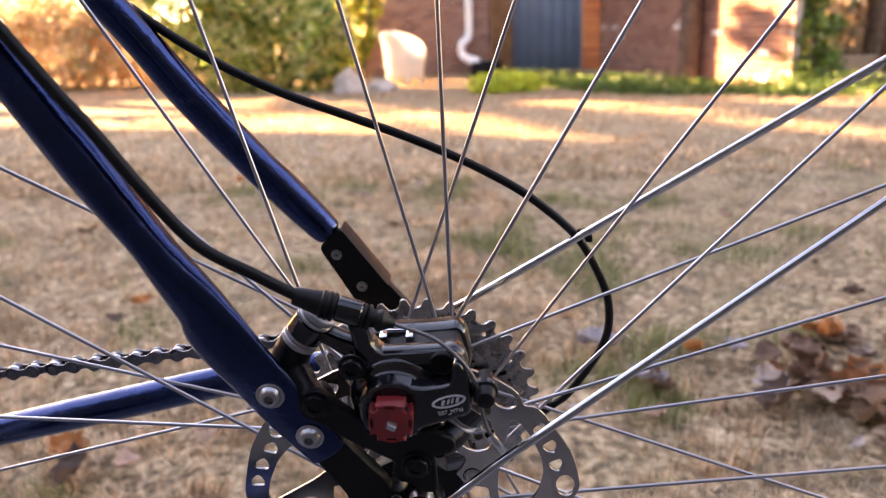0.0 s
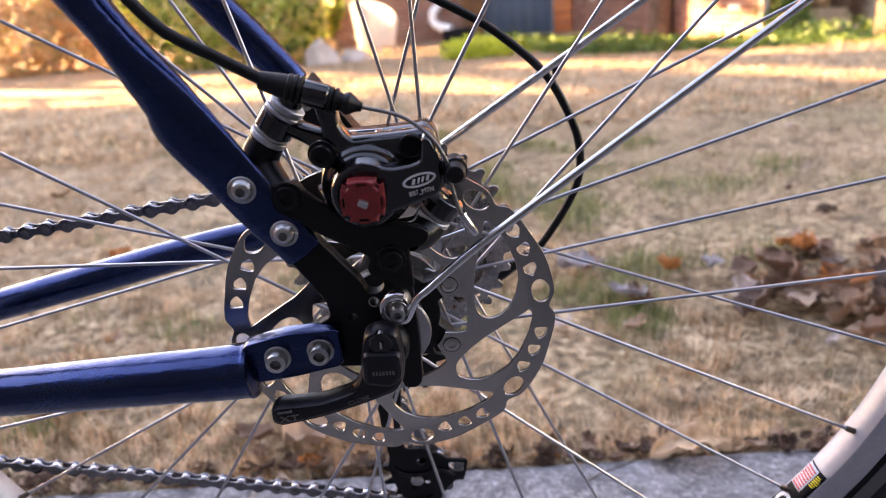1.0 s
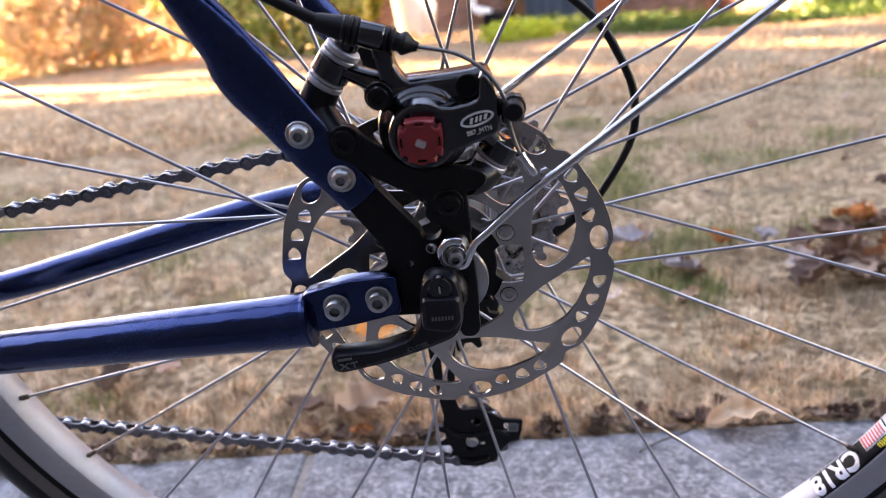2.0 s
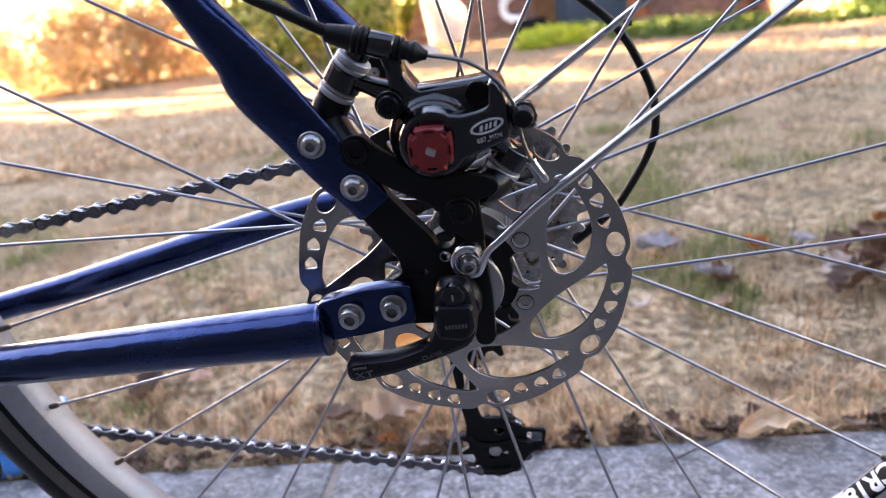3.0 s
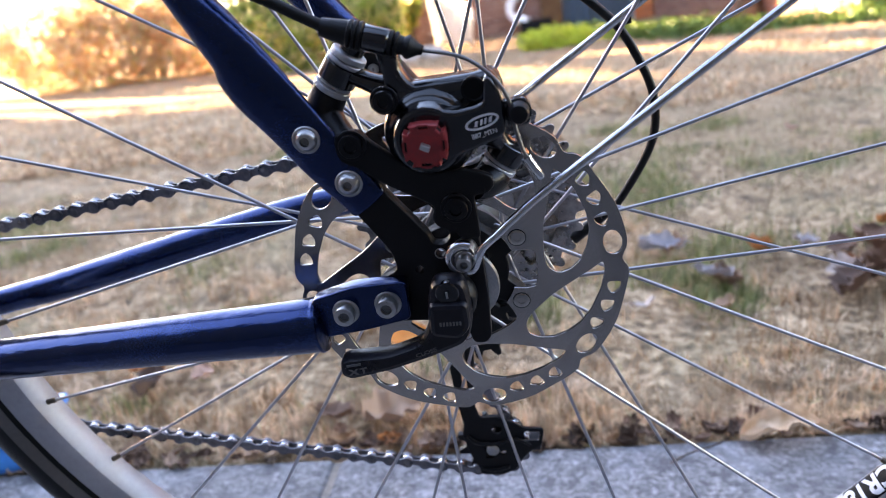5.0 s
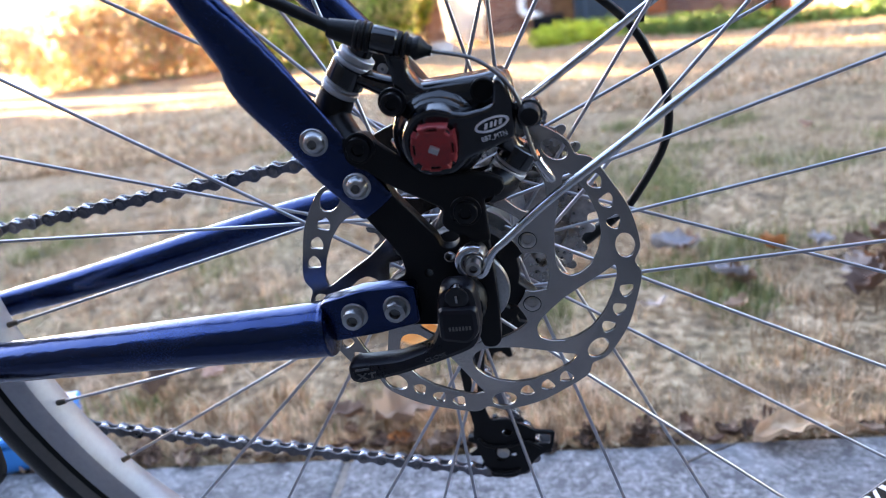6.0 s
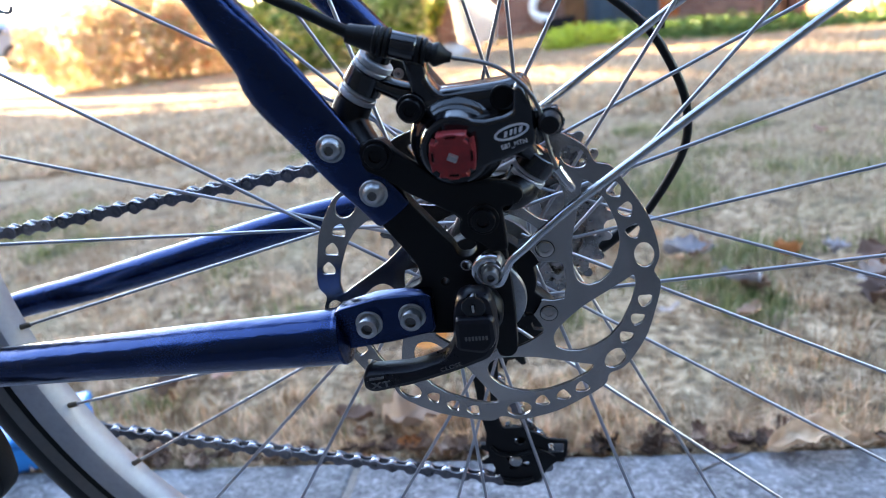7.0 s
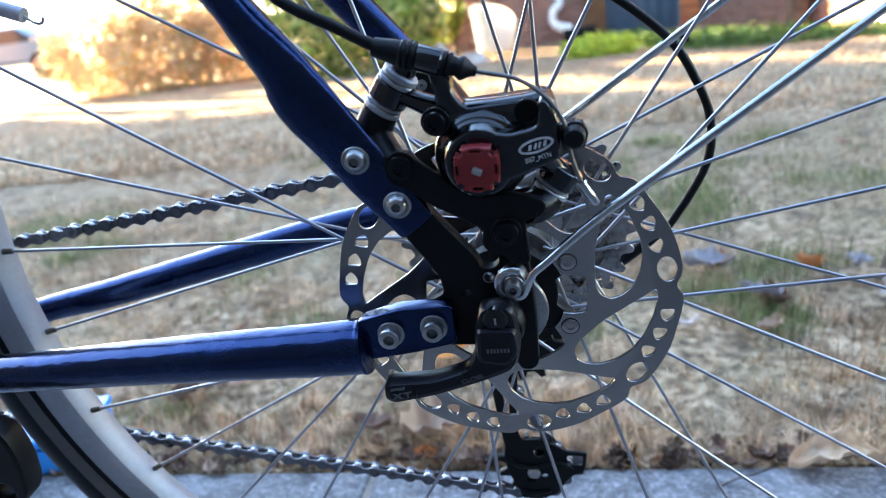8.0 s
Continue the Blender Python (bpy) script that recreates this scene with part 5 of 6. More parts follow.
for k in range(60):
    a, r = rng.uniform(0, 6.28), rng.random() ** 0.6
    drop_leaf(0.665 + 0.18 * r * math.cos(a), 0.69 + 0.19 * r * math.sin(a), rng.uniform(-0.005, 0.012), rng.randrange(4), rng.uniform(0, 360), rng.uniform(-35, 35), rng.uniform(0.55, 1.0), "dry brown leaf in a pile on bare soil")
LITTER = blended("dark_litter", [(0.0, (0.05, 0.03, 0.02)), (0.5, (0.14, 0.075, 0.05)), (0.85, (0.26, 0.15, 0.10)), (1.0, (0.40, 0.27, 0.19))], 1, 0.8, "object")
SCRAPS = [leaf_mesh("dead_leaf", LITTER, 0.034, 0.020, 0.15, 0.3, 0.8, 21 + k, 0.2) for k in range(3)]
for k in range(150):
    thing("dead_leaf", "small dark dead leaf caught along the concrete edge", "leaf", pose(rng.uniform(-0.75, 0.7), EDGE + rng.uniform(-0.004, 0.035), 0.0, rng.uniform(-25, 25), rng.uniform(-15, 15), rng.uniform(0, 360)) @ Matrix.Scale(rng.uniform(0.4, 0.9), 4), "dead leaves along the edge", data=SCRAPS[k % 3])
for k in range(26):
    drop_leaf(rng.uniform(-1.2, 1.3), rng.uniform(0.5, 3.0), 0.006, rng.randrange(4), rng.uniform(0, 360), rng.uniform(-20, 20), rng.uniform(0.3, 0.6))
thing("orange_leaf", "bright orange fallen leaf on the grass", "leaf", pose(-0.165, 0.56, 0.012, 25, 0, 15), data=leaf_mesh("orange_leaf", ORANGE_LEAF, 0.06, 0.045, 0.05, 0.2, 0, 6))
PALE_LEAF = blended("pale_leaf", [(0.3, (0.20, 0.18, 0.19)), (0.7, (0.40, 0.37, 0.39))], 40, 0.6, translucent=0.2)
pale = leaf_mesh("pale_leaf", PALE_LEAF, 0.085, 0.05, 0.08, 0.25, 1.0, 12, 0.16)
for x, y, turn, size in ((0.235, 0.835, 15, 1.0), (0.287, 0.695, 120, 0.9), (0.455, 0.80, 60, 0.7), (-0.30, 0.62, 20, 0.5)):
    thing("pale_leaf", "large pale grey fallen leaf lying on the grass", "leaf", pose(x, y, 0.012, 12, 8, turn) @ Matrix.Scale(size, 4), "leaves on the lawn", data=pale)
for x, y, turn, size in ((-0.099, 0.312, 60, 0.42), (-0.215, 0.340, 100, 0.36), (-0.152, 0.322, 20, 0.34)):
    thing("fallen_leaf", "dull brown leaf leaning on the concrete edge", "leaf", pose(x, y, 0.004, 40, 10, turn) @ Matrix.Scale(size, 4), "leaves on the lawn", data=LEAVES[1])
# Thin dark tube laid along the crack-like line on the concrete.
for pts in ([(0.145, 0.259), (0.165, 0.273), (0.190, 0.284), (0.211, 0.297)],):
    thing("twig", "thin dark line lying on the concrete", "twig", data=sweep("twig", [(x, y, 0.0008, 0.0008) for x, y in pts], BARK, seg=6, per=4))
curb_leaf = thing("curled_leaf", "large curled tan leaf lying on the concrete edge", "leaf", pose(0.262, 0.290, 0.001, 6, 0, 6), data=leaf_mesh("curled_leaf", TAN_LEAF, 0.088, 0.034, -0.20, 0.30, 0.7, 9, 0.20))
box_blue = thing("tool_box", "small bright blue plastic box on the path by the grass", "box", pose(-0.625, 0.335, 0.0, 0, 0, 20), data=block("tool_box", (-0.06, -0.045, 0), (0.06, 0.045, 0.036), BLUE_PLASTIC, 0.006, 3))
part("lid", block("lid", (-0.063, -0.048, 0.0365), (0.063, 0.048, 0.048), BLUE_PLASTIC, 0.004, 3), box_blue)


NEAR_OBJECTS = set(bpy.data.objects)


def brick_wall(name, label, p0, p1, height, thick, built, limit_from=0.0, limit_to=99.0, mat=None):
    """A wall from p0 to p1 whose left side (seen along it) shows brick courses; built: height of the separately laid courses."""
    a, b = Vector((*p0, 0)), Vector((*p1, 0))
    d = (b - a).normalized()
    L = (b - a).length
    n = Vector((d.y, -d.x, 0))
    m = Matrix(((d.x, n.x, 0, a.x), (d.y, n.y, 0, a.y), (0, 0, 1, -0.05), (0, 0, 0, 1)))
    w = thing(name, label, "wall", m, kind="structure", data=block(name, (0, -thick, 0), (L, -0.004, height), MORTAR, 0))
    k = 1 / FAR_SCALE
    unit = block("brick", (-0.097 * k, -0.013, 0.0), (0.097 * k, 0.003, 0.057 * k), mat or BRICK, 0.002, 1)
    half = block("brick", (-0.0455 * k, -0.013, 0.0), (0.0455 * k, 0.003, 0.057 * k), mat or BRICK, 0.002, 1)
    bm = bmesh.new()
    made = 0
    for c in range(int(height / (0.0677 * k))):
        x = 0.0 if c % 2 else -0.102 * k
        z = (c * 0.0677 + 0.005) * k
        while x < L:
            lo, hi = max(x, 0), min(x + 0.194 * k, L)
            if hi - lo > 0.05 * k:
                mid = (lo + hi) / 2
                jitter = 0.0012 * noise.noise((mid * 7, c, 1))
                if z < built and limit_from < mid < limit_to and made < 290:
                    ob = part("brick", unit if hi - lo > 0.15 * k else half, w)
                    ob.location = (mid, jitter, z)
                    made += 1
                else:
                    y, h = 0.003 + jitter, 0.057 * k
                    vs = [bm.verts.new(v) for v in ((lo, y, z), (hi, y, z), (hi, y, z + h), (lo, y, z + h), (lo, -0.006, z), (hi, -0.006, z), (hi, -0.006, z + h), (lo, -0.006, z + h))]
                    for f in ((0, 1, 2, 3), (1, 0, 4, 5), (2, 1, 5, 6), (3, 2, 6, 7), (0, 3, 7, 4)):
                        bm.faces.new([vs[i] for i in f])
            x += 0.204 * k
    tagged(part("brick_courses", from_bm("brick_courses", bm, BRICK_JOINED), w), kind="stuff")
    return w


def build_road():
    thing("road", "grey asphalt street beyond the lawn", "street", kind="structure", data=block("road", (-80, 17.5, -0.05), (-9, 24, 0.06), ASPHALT, 0.02))


build_road()


def build_house():
    wa = brick_wall("wall_north", "red-brown brick house wall in shade", (-1.70, 8.0), (0.20, 8.0), 5.2, 0.3, 1.15, 0.68)
    wb = brick_wall("wall_east", "brick garage wall lit by low sun", (1.36, 8.0), (2.19, 4.95), 3.2, 0.06, 0.95)
    post = thing("door_frame", "brown stained wooden post beside the shutter", "post", kind="structure", data=block("door_frame", (0.20, 7.90, -0.05), (0.43, 8.10, 3.0), WOOD, 0.01))
    pil = brick_wall("wall_pilaster", "orange-red brick pilaster", (1.175, 7.92), (1.36, 7.92), 3.0, 0.3, 1.15, mat=PILASTER)
    bm = bmesh.new()
    n = 84
    cols = []
    for i in range(n + 1):
        x = 0.43 + 0.745 * i / n
        ph = (i % 14) / 14
        y = 8.0 + (0.0 if ph < 0.42 else 0.018 if 0.55 < ph < 0.88 else 0.009)
        cols.append((bm.verts.new((x, y, 0.0)), bm.verts.new((x, y, 2.6))))
    for a, b in zip(cols, cols[1:]):
        bm.faces.new((a[0], b[0], b[1], a[1]))
    shutter = thing("shutter", "blue-grey ribbed steel shutter between post and pilaster", "shutter", kind="structure", data=from_bm("shutter", bm, PANEL, 30))
    mod = shutter.modifiers.new("thick", "SOLIDIFY")
    mod.thickness = 0.012
    thing("lintel", "brown stained beam over the shutter", "beam", kind="structure", data=block("lintel", (0.43, 7.9, 2.6), (1.175, 8.1, 3.0), WOOD, 0.01))
    thing("wall_upper", "brick wall above the shutter", "wall", kind="structure", data=block("wall_upper", (0.20, 8.02, 3.0), (1.9, 8.3, 5.2), BRICK_JOINED, 0))
    roof = thing("house_roof", "dark shingled house roof", "roof", kind="structure", data=block("house_roof", (-1.75, 7.7, 5.2), (4.5, 15, 5.5), ROOF, 0.02))
    thing("wall_side", "house side wall", "wall", kind="structure", data=block("wall_side", (-1.70, 8.3, -0.05), (-1.40, 14.5, 5.2), BRICK_JOINED, 0))
    thing("wall_rear", "garage far wall", "wall", kind="structure", data=block("wall_rear", (0.0, -0.06, -0.05), (3.2, 0.0, 3.2), BRICK_JOINED, 0, m=pose(2.275, 5.05, 0, 0, 0, 73)))
    thing("garage_roof", "dark shingled garage roof", "roof", kind="structure", data=block("garage_roof", (1.2, 4.95, 3.2), (3.2, 8.2, 3.4), ROOF, 0.02))
    pipe = thing("downspout", "white painted metal downspout with a bent outlet on the brick wall", "downspout", data=sweep("downspout", [(-0.032, 7.93, 5.0, 0.042, 0.03), (-0.032, 7.93, 1.0, 0.042, 0.03), (-0.032, 7.93, 0.45, 0.042, 0.03), (-0.06, 7.90, 0.36, 0.042, 0.03), (-0.115, 7.86, 0.31, 0.042, 0.03), (-0.120, 7.85, 0.20, 0.042, 0.03)], WHITE, seg=12, per=4))
    part("outlet", sweep("outlet", [(-0.118, 7.84, 0.19, 0.035, 0.03), (-0.06, 7.75, 0.16, 0.045, 0.035), (0.06, 7.66, 0.12, 0.055, 0.04)], WHITE, seg=12), pipe, "white splash outlet")
    thing("crate", "dark plastic tub beside the downspout outlet", "tub", data=block("crate", (-0.02, 7.55, -0.01), (0.30, 7.85, 0.13), LABEL, 0.01))


build_house()


def build_garden_chair():
    ch = thing("garden_chair", "white moulded plastic tub chair in full sun", "chair", pose(-0.655, 6.92, 0.0, 0, 0, 148) @ Matrix.Scale(0.90, 4))
    bm = bmesh.new()
    rings = []
    for i in range(33):
        a = radians(-125 + 250 * i / 32)
        top = 0.30 + 0.24 * max(0, math.cos(a * 0.70)) ** 0.9
        col = []
        for j in range(9):
            v = j / 8
            z = 0.05 + (top - 0.05) * v
            r = 0.185 + 0.045 * v
            col.append(bm.verts.new((r * math.sin(a) * 1.05, r * math.cos(a), z)))
        rings.append(col)
    for p, q in zip(rings, rings[1:]):
        for j in range(8):
            bm.faces.new((p[j], q[j], q[j + 1], p[j + 1]))
    back = part("backrest", from_bm("backrest", bm, CHAIR, 60), ch)
    mod = back.modifiers.new("thick", "SOLIDIFY")
    mod.thickness = 0.014
    part("seat", lathe("seat", [(0.0, 0.0), (0.0, 0.185), (0.012, 0.192), (0.03, 0.188), (0.034, 0.0)], CHAIR, (0, 0, 0.20), (0, 0, 1), seg=32), ch)
    for k in range(4):
        a = radians(45 + 90 * k)
        part("leg", sweep("leg", [(0.15 * math.cos(a), 0.15 * math.sin(a), 0.20, 0.035), (0.17 * math.cos(a), 0.17 * math.sin(a), 0.08, 0.030), (0.19 * math.cos(a), 0.19 * math.sin(a), 0.0, 0.026)], CHAIR, seg=12, per=3), ch)


build_garden_chair()


def rock(name, label, x, y, r, h, seed):
    bm = bmesh.new()
    bmesh.ops.create_icosphere(bm, subdivisions=3, radius=1)
    for v in bm.verts:
        k = 1 + 0.35 * noise.noise(v.co * 1.6 + Vector((seed, 0, 0)))
        v.co = Vector((v.co.x * r * k, v.co.y * r * 0.8 * k, max(-0.1, v.co.z) * h * k))
    thing(name, label, "rock", pose(x, y, -0.01), data=from_bm(name, bm, STONE, 30))


rock("garden_rock", "pale weathered rock at the foot of the shrub", -1.08, 6.22, 0.16, 0.19, 1)
rock("garden_rock", "pale low rock beside the garden chair", -0.82, 6.35, 0.15, 0.10, 5)


def leaf_cloud(name, mat, clumps, count, size, seed, flat=0.3, shell=0.55):
    """Many small leaves round clumps (x, y, z, rx, ry, rz)."""
    rng = np.random.default_rng(seed)
    sizes = np.array([c[3] * c[4] + c[4] * c[5] + c[3] * c[5] for c in clumps])
    pick = rng.choice(len(clumps), count, p=sizes / sizes.sum())
    c = np.array(clumps)[pick]
    d = rng.normal(size=(count, 3))
    d /= np.linalg.norm(d, axis=1)[:, None]
    r = shell + (1.08 - shell) * rng.random(count) ** 0.6
    wob = np.array([noise.noise((p[0] * 2.2 + q[0], p[1] * 2.2 + q[1], p[2] * 2.2)) for p, q in zip(d, c)])
    p = c[:, :3] + d * c[:, 3:] * (r * (1 + 0.35 * wob))[:, None]
    p[:, 2] = np.maximum(p[:, 2], 0.004)
    a = rng.normal(size=(count, 3))
    a[:, 2] *= 1 - flat
    a /= np.linalg.norm(a, axis=1)[:, None]
    b = np.cross(a, rng.normal(size=(count, 3)))
    b /= np.linalg.norm(b, axis=1)[:, None]
    s = rng.uniform(size[0], size[1], count)[:, None]
    co = np.stack([p - a * s * 0.5, p + b * s * 0.3, p + a * s * 0.5, p - b * s * 0.3], 1).reshape(-1, 3)
    i = np.arange(count)[:, None] * 4
    me = bpy.data.meshes.new(name)
    me.from_pydata(co.tolist(), [], (i + np.array([0, 1, 2, 3])).tolist())
    me.materials.append(mat)
    return me


def build_shrub(name, label, x, y, clumps, mat, count, size, seed):
    sh = thing(name, label, "shrub", pose(x, y, 0))
    rng = random.Random(seed)
    bm = bmesh.new()
    for k in range(7):
        a = rng.uniform(0, 6.28)
        c = clumps[k % len(clumps)]
        sweep("", [(0.03 * math.cos(a), 0.03 * math.sin(a), -0.02, 0.02), (c[0] * 0.5, c[1] * 0.5, c[2] * 0.5, 0.014), (c[0] + rng.uniform(-0.2, 0.2), c[1] + rng.uniform(-0.2, 0.2), c[2] + c[5] * 0.4, 0.005)], BARK, seg=6, per=3, bm=bm)
    part("stem", from_bm("stem", bm, BARK, 60), sh)
    part("foliage", leaf_cloud("foliage", mat, clumps, count, size, seed), sh)
    return sh


build_shrub("garden_shrub", "large green shrub with sunlight put into its leaf colours", -1.80, 6.72, [(0, 0, 0.40, 0.65, 0.40, 0.42), (0.44, -0.30, 0.36, 0.30, 0.26, 0.38), (-0.55, 0.1, 0.40, 0.52, 0.40, 0.40), (0.05, 0.0, 0.70, 0.52, 0.36, 0.22), (0.55, -0.40, 0.50, 0.18, 0.18, 0.26), (-0.95, 0.2, 0.85, 0.5, 0.4, 0.45), (-0.3, 0.1, 1.0, 0.6, 0.4, 0.4)], LIT_SHRUB, 15500, (0.04, 0.09), 11)
build_shrub("autumn_shrub", "orange-brown autumn shrub in full sun", -4.6, 7.9, [(0, 0, 0.45, 0.8, 0.6, 0.5), (0.8, 0.0, 0.4, 0.6, 0.5, 0.45), (-0.9, 0.1, 0.5, 0.7, 0.6, 0.5), (0.2, 0.1, 0.85, 0.7, 0.5, 0.4)], ORANGE, 24000, (0.035, 0.075), 12)
build_shrub("lime_shrub", "low yellow-green sunlit shrub at the lawn's edge", 0.24, 5.62, [(0, 0, 0.07, 0.22, 0.16, 0.09), (-0.14, 0.05, 0.06, 0.14, 0.12, 0.08), (0.18, 0, 0.06, 0.15, 0.12, 0.08)], LIME, 1500, (0.025, 0.05), 13)
# Separate leaf clump added for the sunlit right edge of the large shrub.
build_shrub("sapling", "sunlit yellow-green sapling beside the white chair", -1.10, 7.32, [(0, 0, 0.44, 0.12, 0.12, 0.22), (-0.10, 0.05, 0.36, 0.14, 0.13, 0.2), (0.06, 0, 0.74, 0.15, 0.13, 0.20), (-0.12, 0, 0.86, 0.16, 0.13, 0.20)], SHRUB, 2600, (0.03, 0.065), 16)
build_shrub("evergreen_shrub", "dark evergreen shrub at the garage corner", 2.37, 5.0, [(-0.04, 0, 0.30, 0.15, 0.15, 0.3), (-0.05, 0, 0.75, 0.11, 0.12, 0.35), (0.0, 0.05, 0.12, 0.20, 0.2, 0.16), (0.10, 0.05, 0.42, 0.10, 0.1, 0.07), (-0.05, 0.0, 1.1, 0.10, 0.10, 0.3)], IVY, 2300, (0.03, 0.07), 14)
ivy = [(0.35 + 1.75 * u + 0.06 * math.sin(9 * u), 6.35 - 2.2 * u + (0.35 * v if v else 0), 0.03, 0.24, 0.22, 0.075 + 0.02 * math.sin(13 * u + v)) for u in (k / 15 for k in range(16)) for v in (0, 1)]
ivy += [(2.1 + 0.28 * k, 4.05 - 0.14 * k + 0.3 * (k % 2), 0.03, 0.3, 0.28, 0.09) for k in range(8)]
ivy += [(2.35 + 0.30 * k, 4.75 - 0.10 * k, 0.04, 0.3, 0.28, 0.11) for k in range(7)]
ivy += [(2.0 + 0.17 * k, 3.98 - 0.17 * k, 0.03, 0.26, 0.24, 0.08) for k in range(6)]
thing("ivy_bed", "low green ivy ground cover along the brick wall", "ground cover", kind="stuff", data=leaf_cloud("ivy_bed", IVY, ivy, 14000, (0.025, 0.055), 15, 0.6, 0.2))


def build_tree(name, label, x, y, r, height, seed, crown=(), mat=None, count=0, size=(0.08, 0.16)):
    tr = thing(name, label, "tree", pose(x, y, 0))
    rng = random.Random(seed)
    pts = []
    for k in range(9):
        u = k / 8
        pts.append((0.12 * r * noise.noise((u * 3, seed, 0)) + 0.05 * u * rng.uniform(-1, 1), 0.05 * u * rng.uniform(-1, 1), -0.05 + height * u, r * (1.35 if k == 0 else 1.05 if k == 1 else 1 - 0.55 * u)))
    bm = bmesh.new()
    sweep("", pts, BARK, seg=16, per=4, bm=bm)
    for v in bm.verts:
        q = 0.10 * r * noise.noise((v.co.x * 30, v.co.y * 30, v.co.z * 5))
        v.co += Vector((v.co.x, v.co.y, 0)).normalized() * q
    part("trunk", from_bm("trunk", bm, BARK, 80), tr)
    bm = bmesh.new()
    for k in range(6):
        a = rng.uniform(0, 6.28)
        z = height * rng.uniform(0.55, 0.95)
        l = height * 0.28
        sweep("", [(0, 0, z, r * 0.35), (l * 0.5 * math.cos(a), l * 0.5 * math.sin(a), z + l * 0.3, r * 0.2), (l * math.cos(a), l * math.sin(a), z + l * 0.7, r * 0.06)], BARK, seg=7, per=3, bm=bm)
    part("limb", from_bm("limb", bm, BARK, 60), tr)
    if crown:
        part("crown", leaf_cloud("crown", mat, crown, count, size, seed, 0.2, 0.1), tr)
    return tr


build_tree("tree", "bare tree trunk in front of the brick wall", 1.79, 6.02, 0.07, 6.0, 21)
build_tree("tree", "thick brown tree trunk beyond the ivy", 2.86, 4.45, 0.11, 8.0, 22)
rng = random.Random(8)
for k in range(26):
    u = rng.uniform(0.0, 1.0)
    d = rng.uniform(6.0, 16.0)
    build_tree("tree", "pale sunlit woodland trunk beyond the garage", d * (0.50 + 0.30 * u), d, rng.uniform(0.03, 0.10), 9.0, 30 + k)
brush = [(d * (0.48 + 0.36 * (k % 7) / 6), d, 0.3, 0.6, 0.5, 0.5) for k, d in enumerate([9 + 0.35 * i for i in range(24)])]
thing("woodland_brush", "dry tan woodland brush among the far trunks", "brush", kind="stuff", data=leaf_cloud("woodland_brush", DRY_BRUSH, brush, 14000, (0.05, 0.14), 44, 0.0, 0.2))


def build_car():
    car = thing("parked_car", "blue-grey car parked on the street", "car", pose(-15.6, 19.0, 0.09, 0, 0, 8))
    side = rounded([(-2.2, 0.35), (-2.2, 0.75), (-1.3, 0.88), (-0.7, 1.35), (0.9, 1.38), (1.6, 0.95), (2.15, 0.85), (2.2, 0.35)], 0.14, 5)
    part("body", plate("body", [side], -0.85, 0.85, CAR_PAINT, 0.12), car)
    part("side_window", plate("side_window", [rounded([(-1.05, 0.92), (-0.62, 1.28), (0.85, 1.30), (1.35, 0.95)], 0.06)], -0.86, 0.86, GLASS, 0.01), car)
    for x in (-1.35, 1.35):
        for y in (-0.80, 0.80):
            wheel = part("wheel", lathe("wheel", [(-0.1, 0.0), (-0.1, 0.28), (-0.07, 0.33), (0.07, 0.33), (0.1, 0.28), (0.1, 0.0)], RUBBER, (x, y, 0.33), seg=24), car)
            part("wheel_rim", lathe("wheel_rim", [(-0.112, 0.0), (-0.112, 0.15), (-0.105, 0.20), (0.105, 0.20), (0.112, 0.15), (0.112, 0.0)], STEEL, (x, y, 0.33), seg=20), wheel)
    for y in (-0.6, 0.6):
        part("headlight", block("headlight", (2.1, y - 0.18, 0.62), (2.22, y + 0.18, 0.78), LAMP_GLASS, 0.03), car)


build_car()

# Leaf cloud hidden by the house, added to keep low sky out of reflections.
crowns = [(-1.0 + 2.3 * k + 1.1 * (j % 2), 17.5 + 1.4 * (j % 3), 3.2 + 2.6 * j, 1.9, 1.6, 1.8) for k in range(11) for j in range(5)]
thing("woodland_crown", "leaf cloud added out of sight behind the house to block low sky", "woodland", kind="stuff", data=leaf_cloud("woodland_crown", DRY_BRUSH, crowns, 15000, (0.35, 0.8), 61, 0.0, 0.2))

# ---- added beyond the view: unseen blockers that shade the lawn and darken reflections ----
# House-sized block added out of sight so that the lawn lies in shade.
shade_block = thing("neighbour_house", "unseen house-sized block added to shade the lawn", "house", pose(-21.0, 12.42, 0, 0, 0, 0))
part("wall", block("wall", (-4, -30, -0.2), (4, 0, 8.2), BRICK_JOINED, 0.0), shade_block)
part("roof", block("roof", (-4.3, -30.3, 8.2), (4.1, 0.0, 8.8), ROOF, 0.05), shade_block)
# Unseen crown added at the height that shades the lawn's right side.
build_tree("tree", "unseen tree added to shade the right of the lawn", -17.2, 14.3, 0.25, 8.5, 52, [(0, 0, 8.8, 1.0, 1.05, 1.5), (0.2, 0.3, 9.8, 0.8, 0.8, 1.0), (-0.3, -0.4, 8.4, 0.9, 0.9, 1.0)], SHRUB, 9000, (0.2, 0.4))
boughs = []
SHADE_HEIGHT, TREE_X, TREE_Y = 3.4, -10.5, 9.5


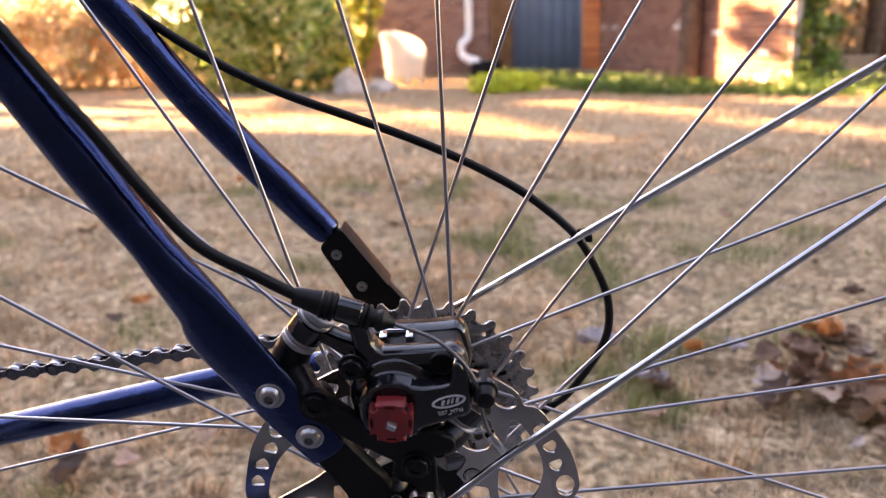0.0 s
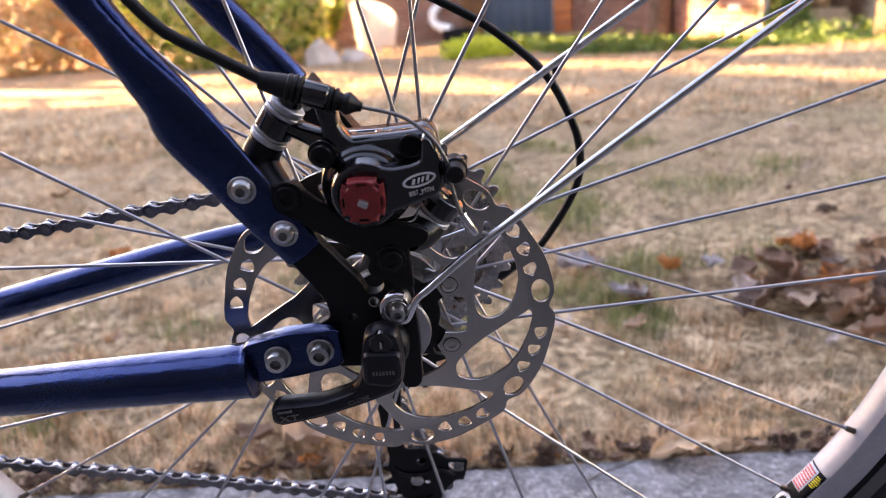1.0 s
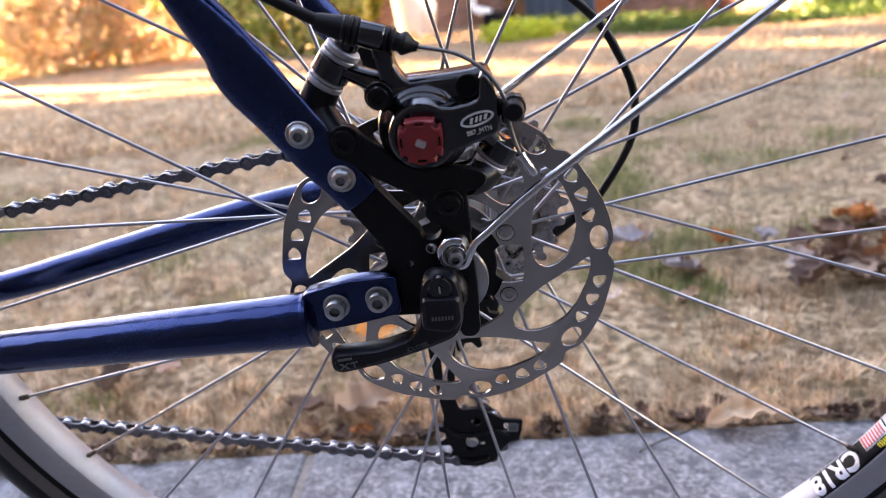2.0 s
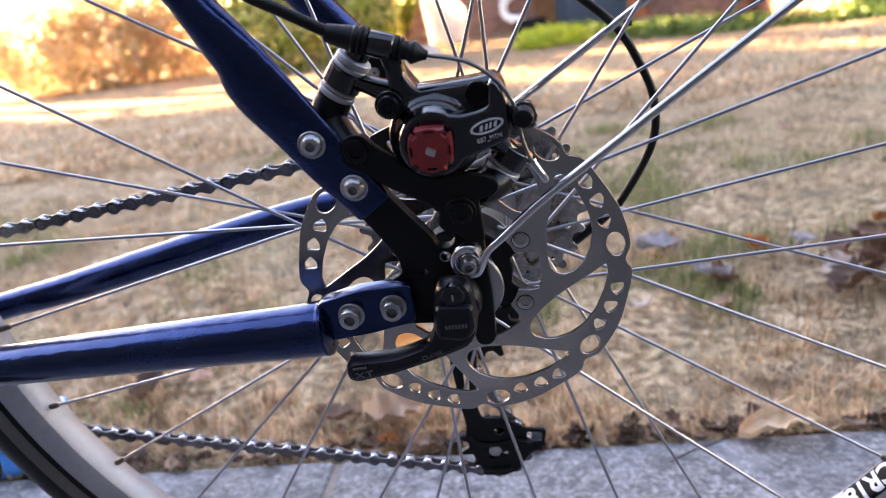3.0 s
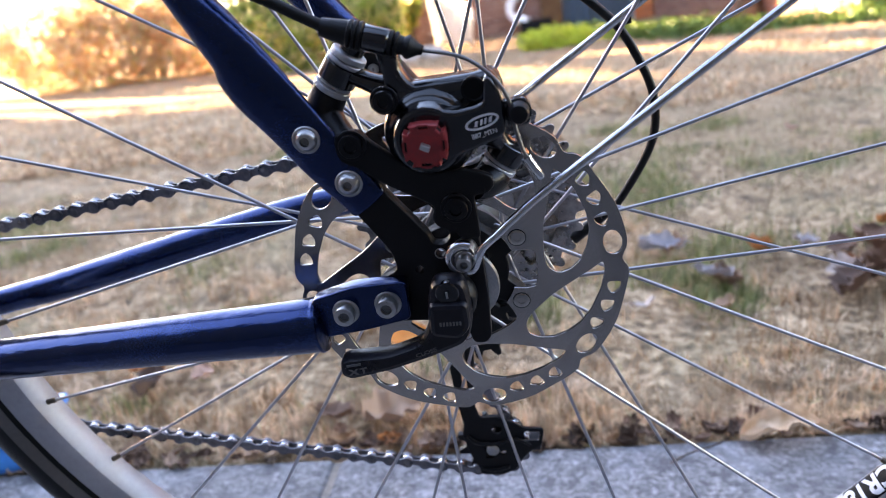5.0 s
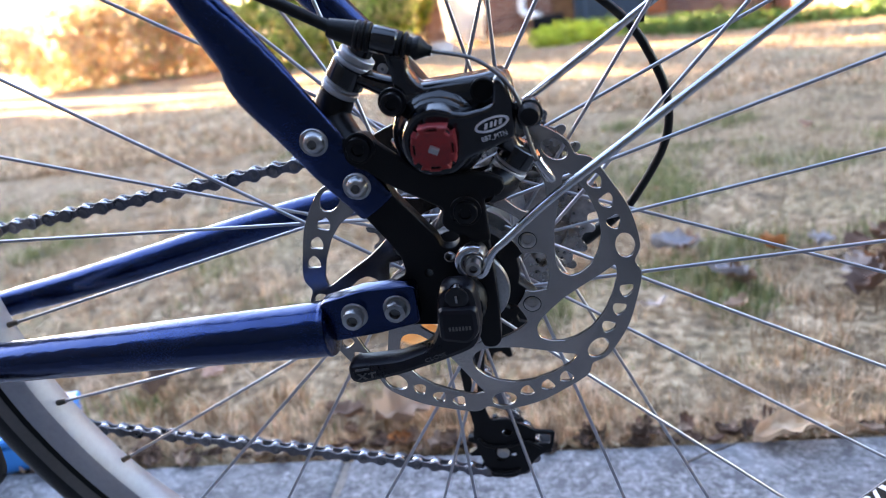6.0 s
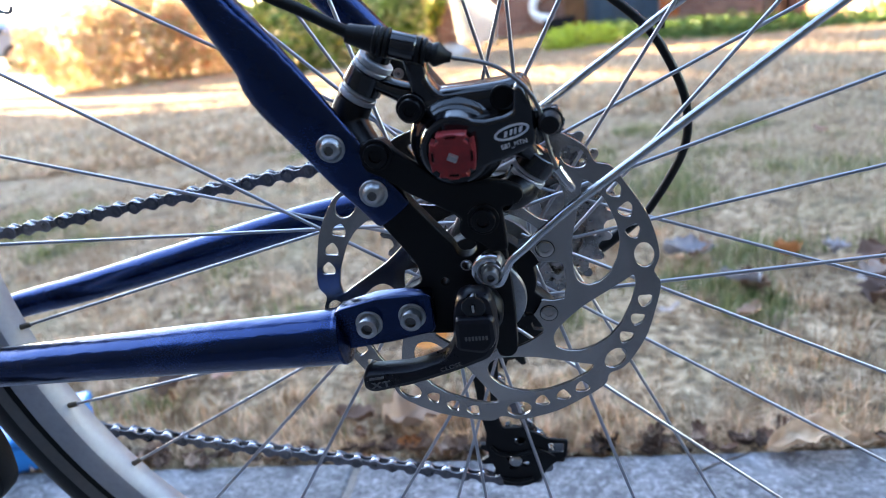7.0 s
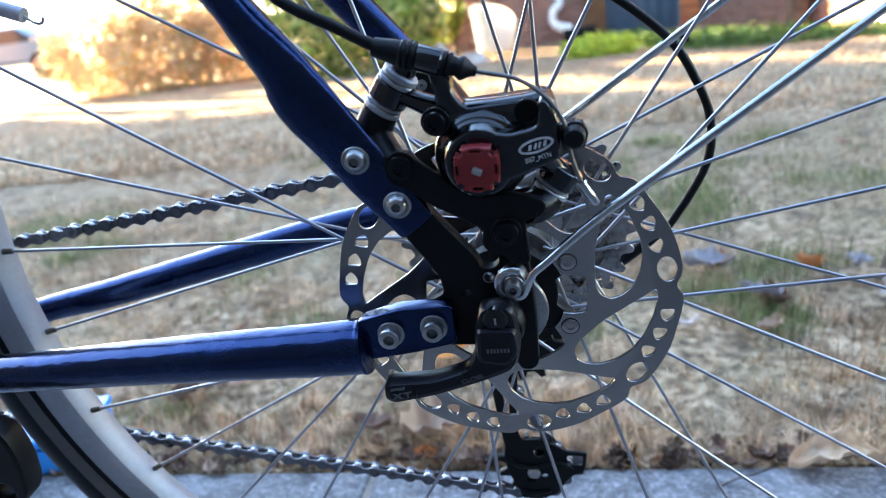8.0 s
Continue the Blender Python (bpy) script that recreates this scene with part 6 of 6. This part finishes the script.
def hang_shade(gx, gy, rx, ry):
    """Add an unseen flat leaf patch that shades the lawn on the camera's line to gx, gy."""
    near = 1.0
    for k in range(5):
        x, y = (p + (g - p) * near for g, p in zip((gx, gy), FAR_PIVOT))
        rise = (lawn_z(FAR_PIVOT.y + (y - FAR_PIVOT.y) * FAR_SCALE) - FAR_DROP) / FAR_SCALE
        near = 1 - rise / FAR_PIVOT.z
    h = SHADE_HEIGHT - rise
    boughs.append((x + SUN.x / SUN.z * h - TREE_X, y + SUN.y / SUN.z * h - TREE_Y, SHADE_HEIGHT, rx * near, ry * near, 0.025))


# Rows of unseen leaf patches; the gaps between them draw the sun streaks.
for off, u0, u1, r in ((0.47, -0.90, 2.4, 0.35), (-0.54, -2.0, 2.3, 0.44), (-1.37, -2.3, 2.4, 0.22), (-2.30, -0.45, 1.9, 0.31)):
    for k in range(14):
        u = u0 + (u1 - u0) * k / 13
        hang_shade(0.93 + 0.825 * off + 0.565 * u, 4.33 + 0.565 * off - 0.825 * u, r, r)
shade = random.Random(71)
for k in range(18):
    gx = -5.4 + 4.2 * k / 17
    hang_shade(gx, 2.50 - 0.601 * gx + shade.uniform(-0.03, 0.08), shade.uniform(0.26, 0.34), shade.uniform(0.28, 0.36))
for gx, gy in ((2.75, 4.2), (3.2, 3.95), (3.6, 3.75), (2.05, 4.55), (2.35, 4.25), (2.25, 3.90), (2.6, 3.55), (1.75, 4.85), (2.9, 4.6), (3.3, 4.4), (3.0, 5.0), (3.5, 4.8), (3.9, 4.5), (4.1, 5.0), (3.6, 5.3)):
    hang_shade(gx, gy, 0.3, 0.3)
build_tree("tree", "unseen tree with flat leaf patches added to shape sun streaks", TREE_X, TREE_Y, 0.2, SHADE_HEIGHT, 41, boughs, SHRUB, 30000, (0.05, 0.10))
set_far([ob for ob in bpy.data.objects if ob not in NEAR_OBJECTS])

# Unseen block behind the camera, added to darken the bicycle's near side.
rear_block = thing("home_house", "unseen dark block added behind the camera to cut light and reflections", "house", pose(0, -2.5, 0, 0, 0, 0))
part("wall", block("wall", (-12, -6, -0.2), (12, 0, 3.5), BLOCKER_DARK, 0.0), rear_block)
part("roof", block("roof", (-12.4, -6.4, 3.5), (12.4, 0.5, 3.7), ROOF, 0.02), rear_block)
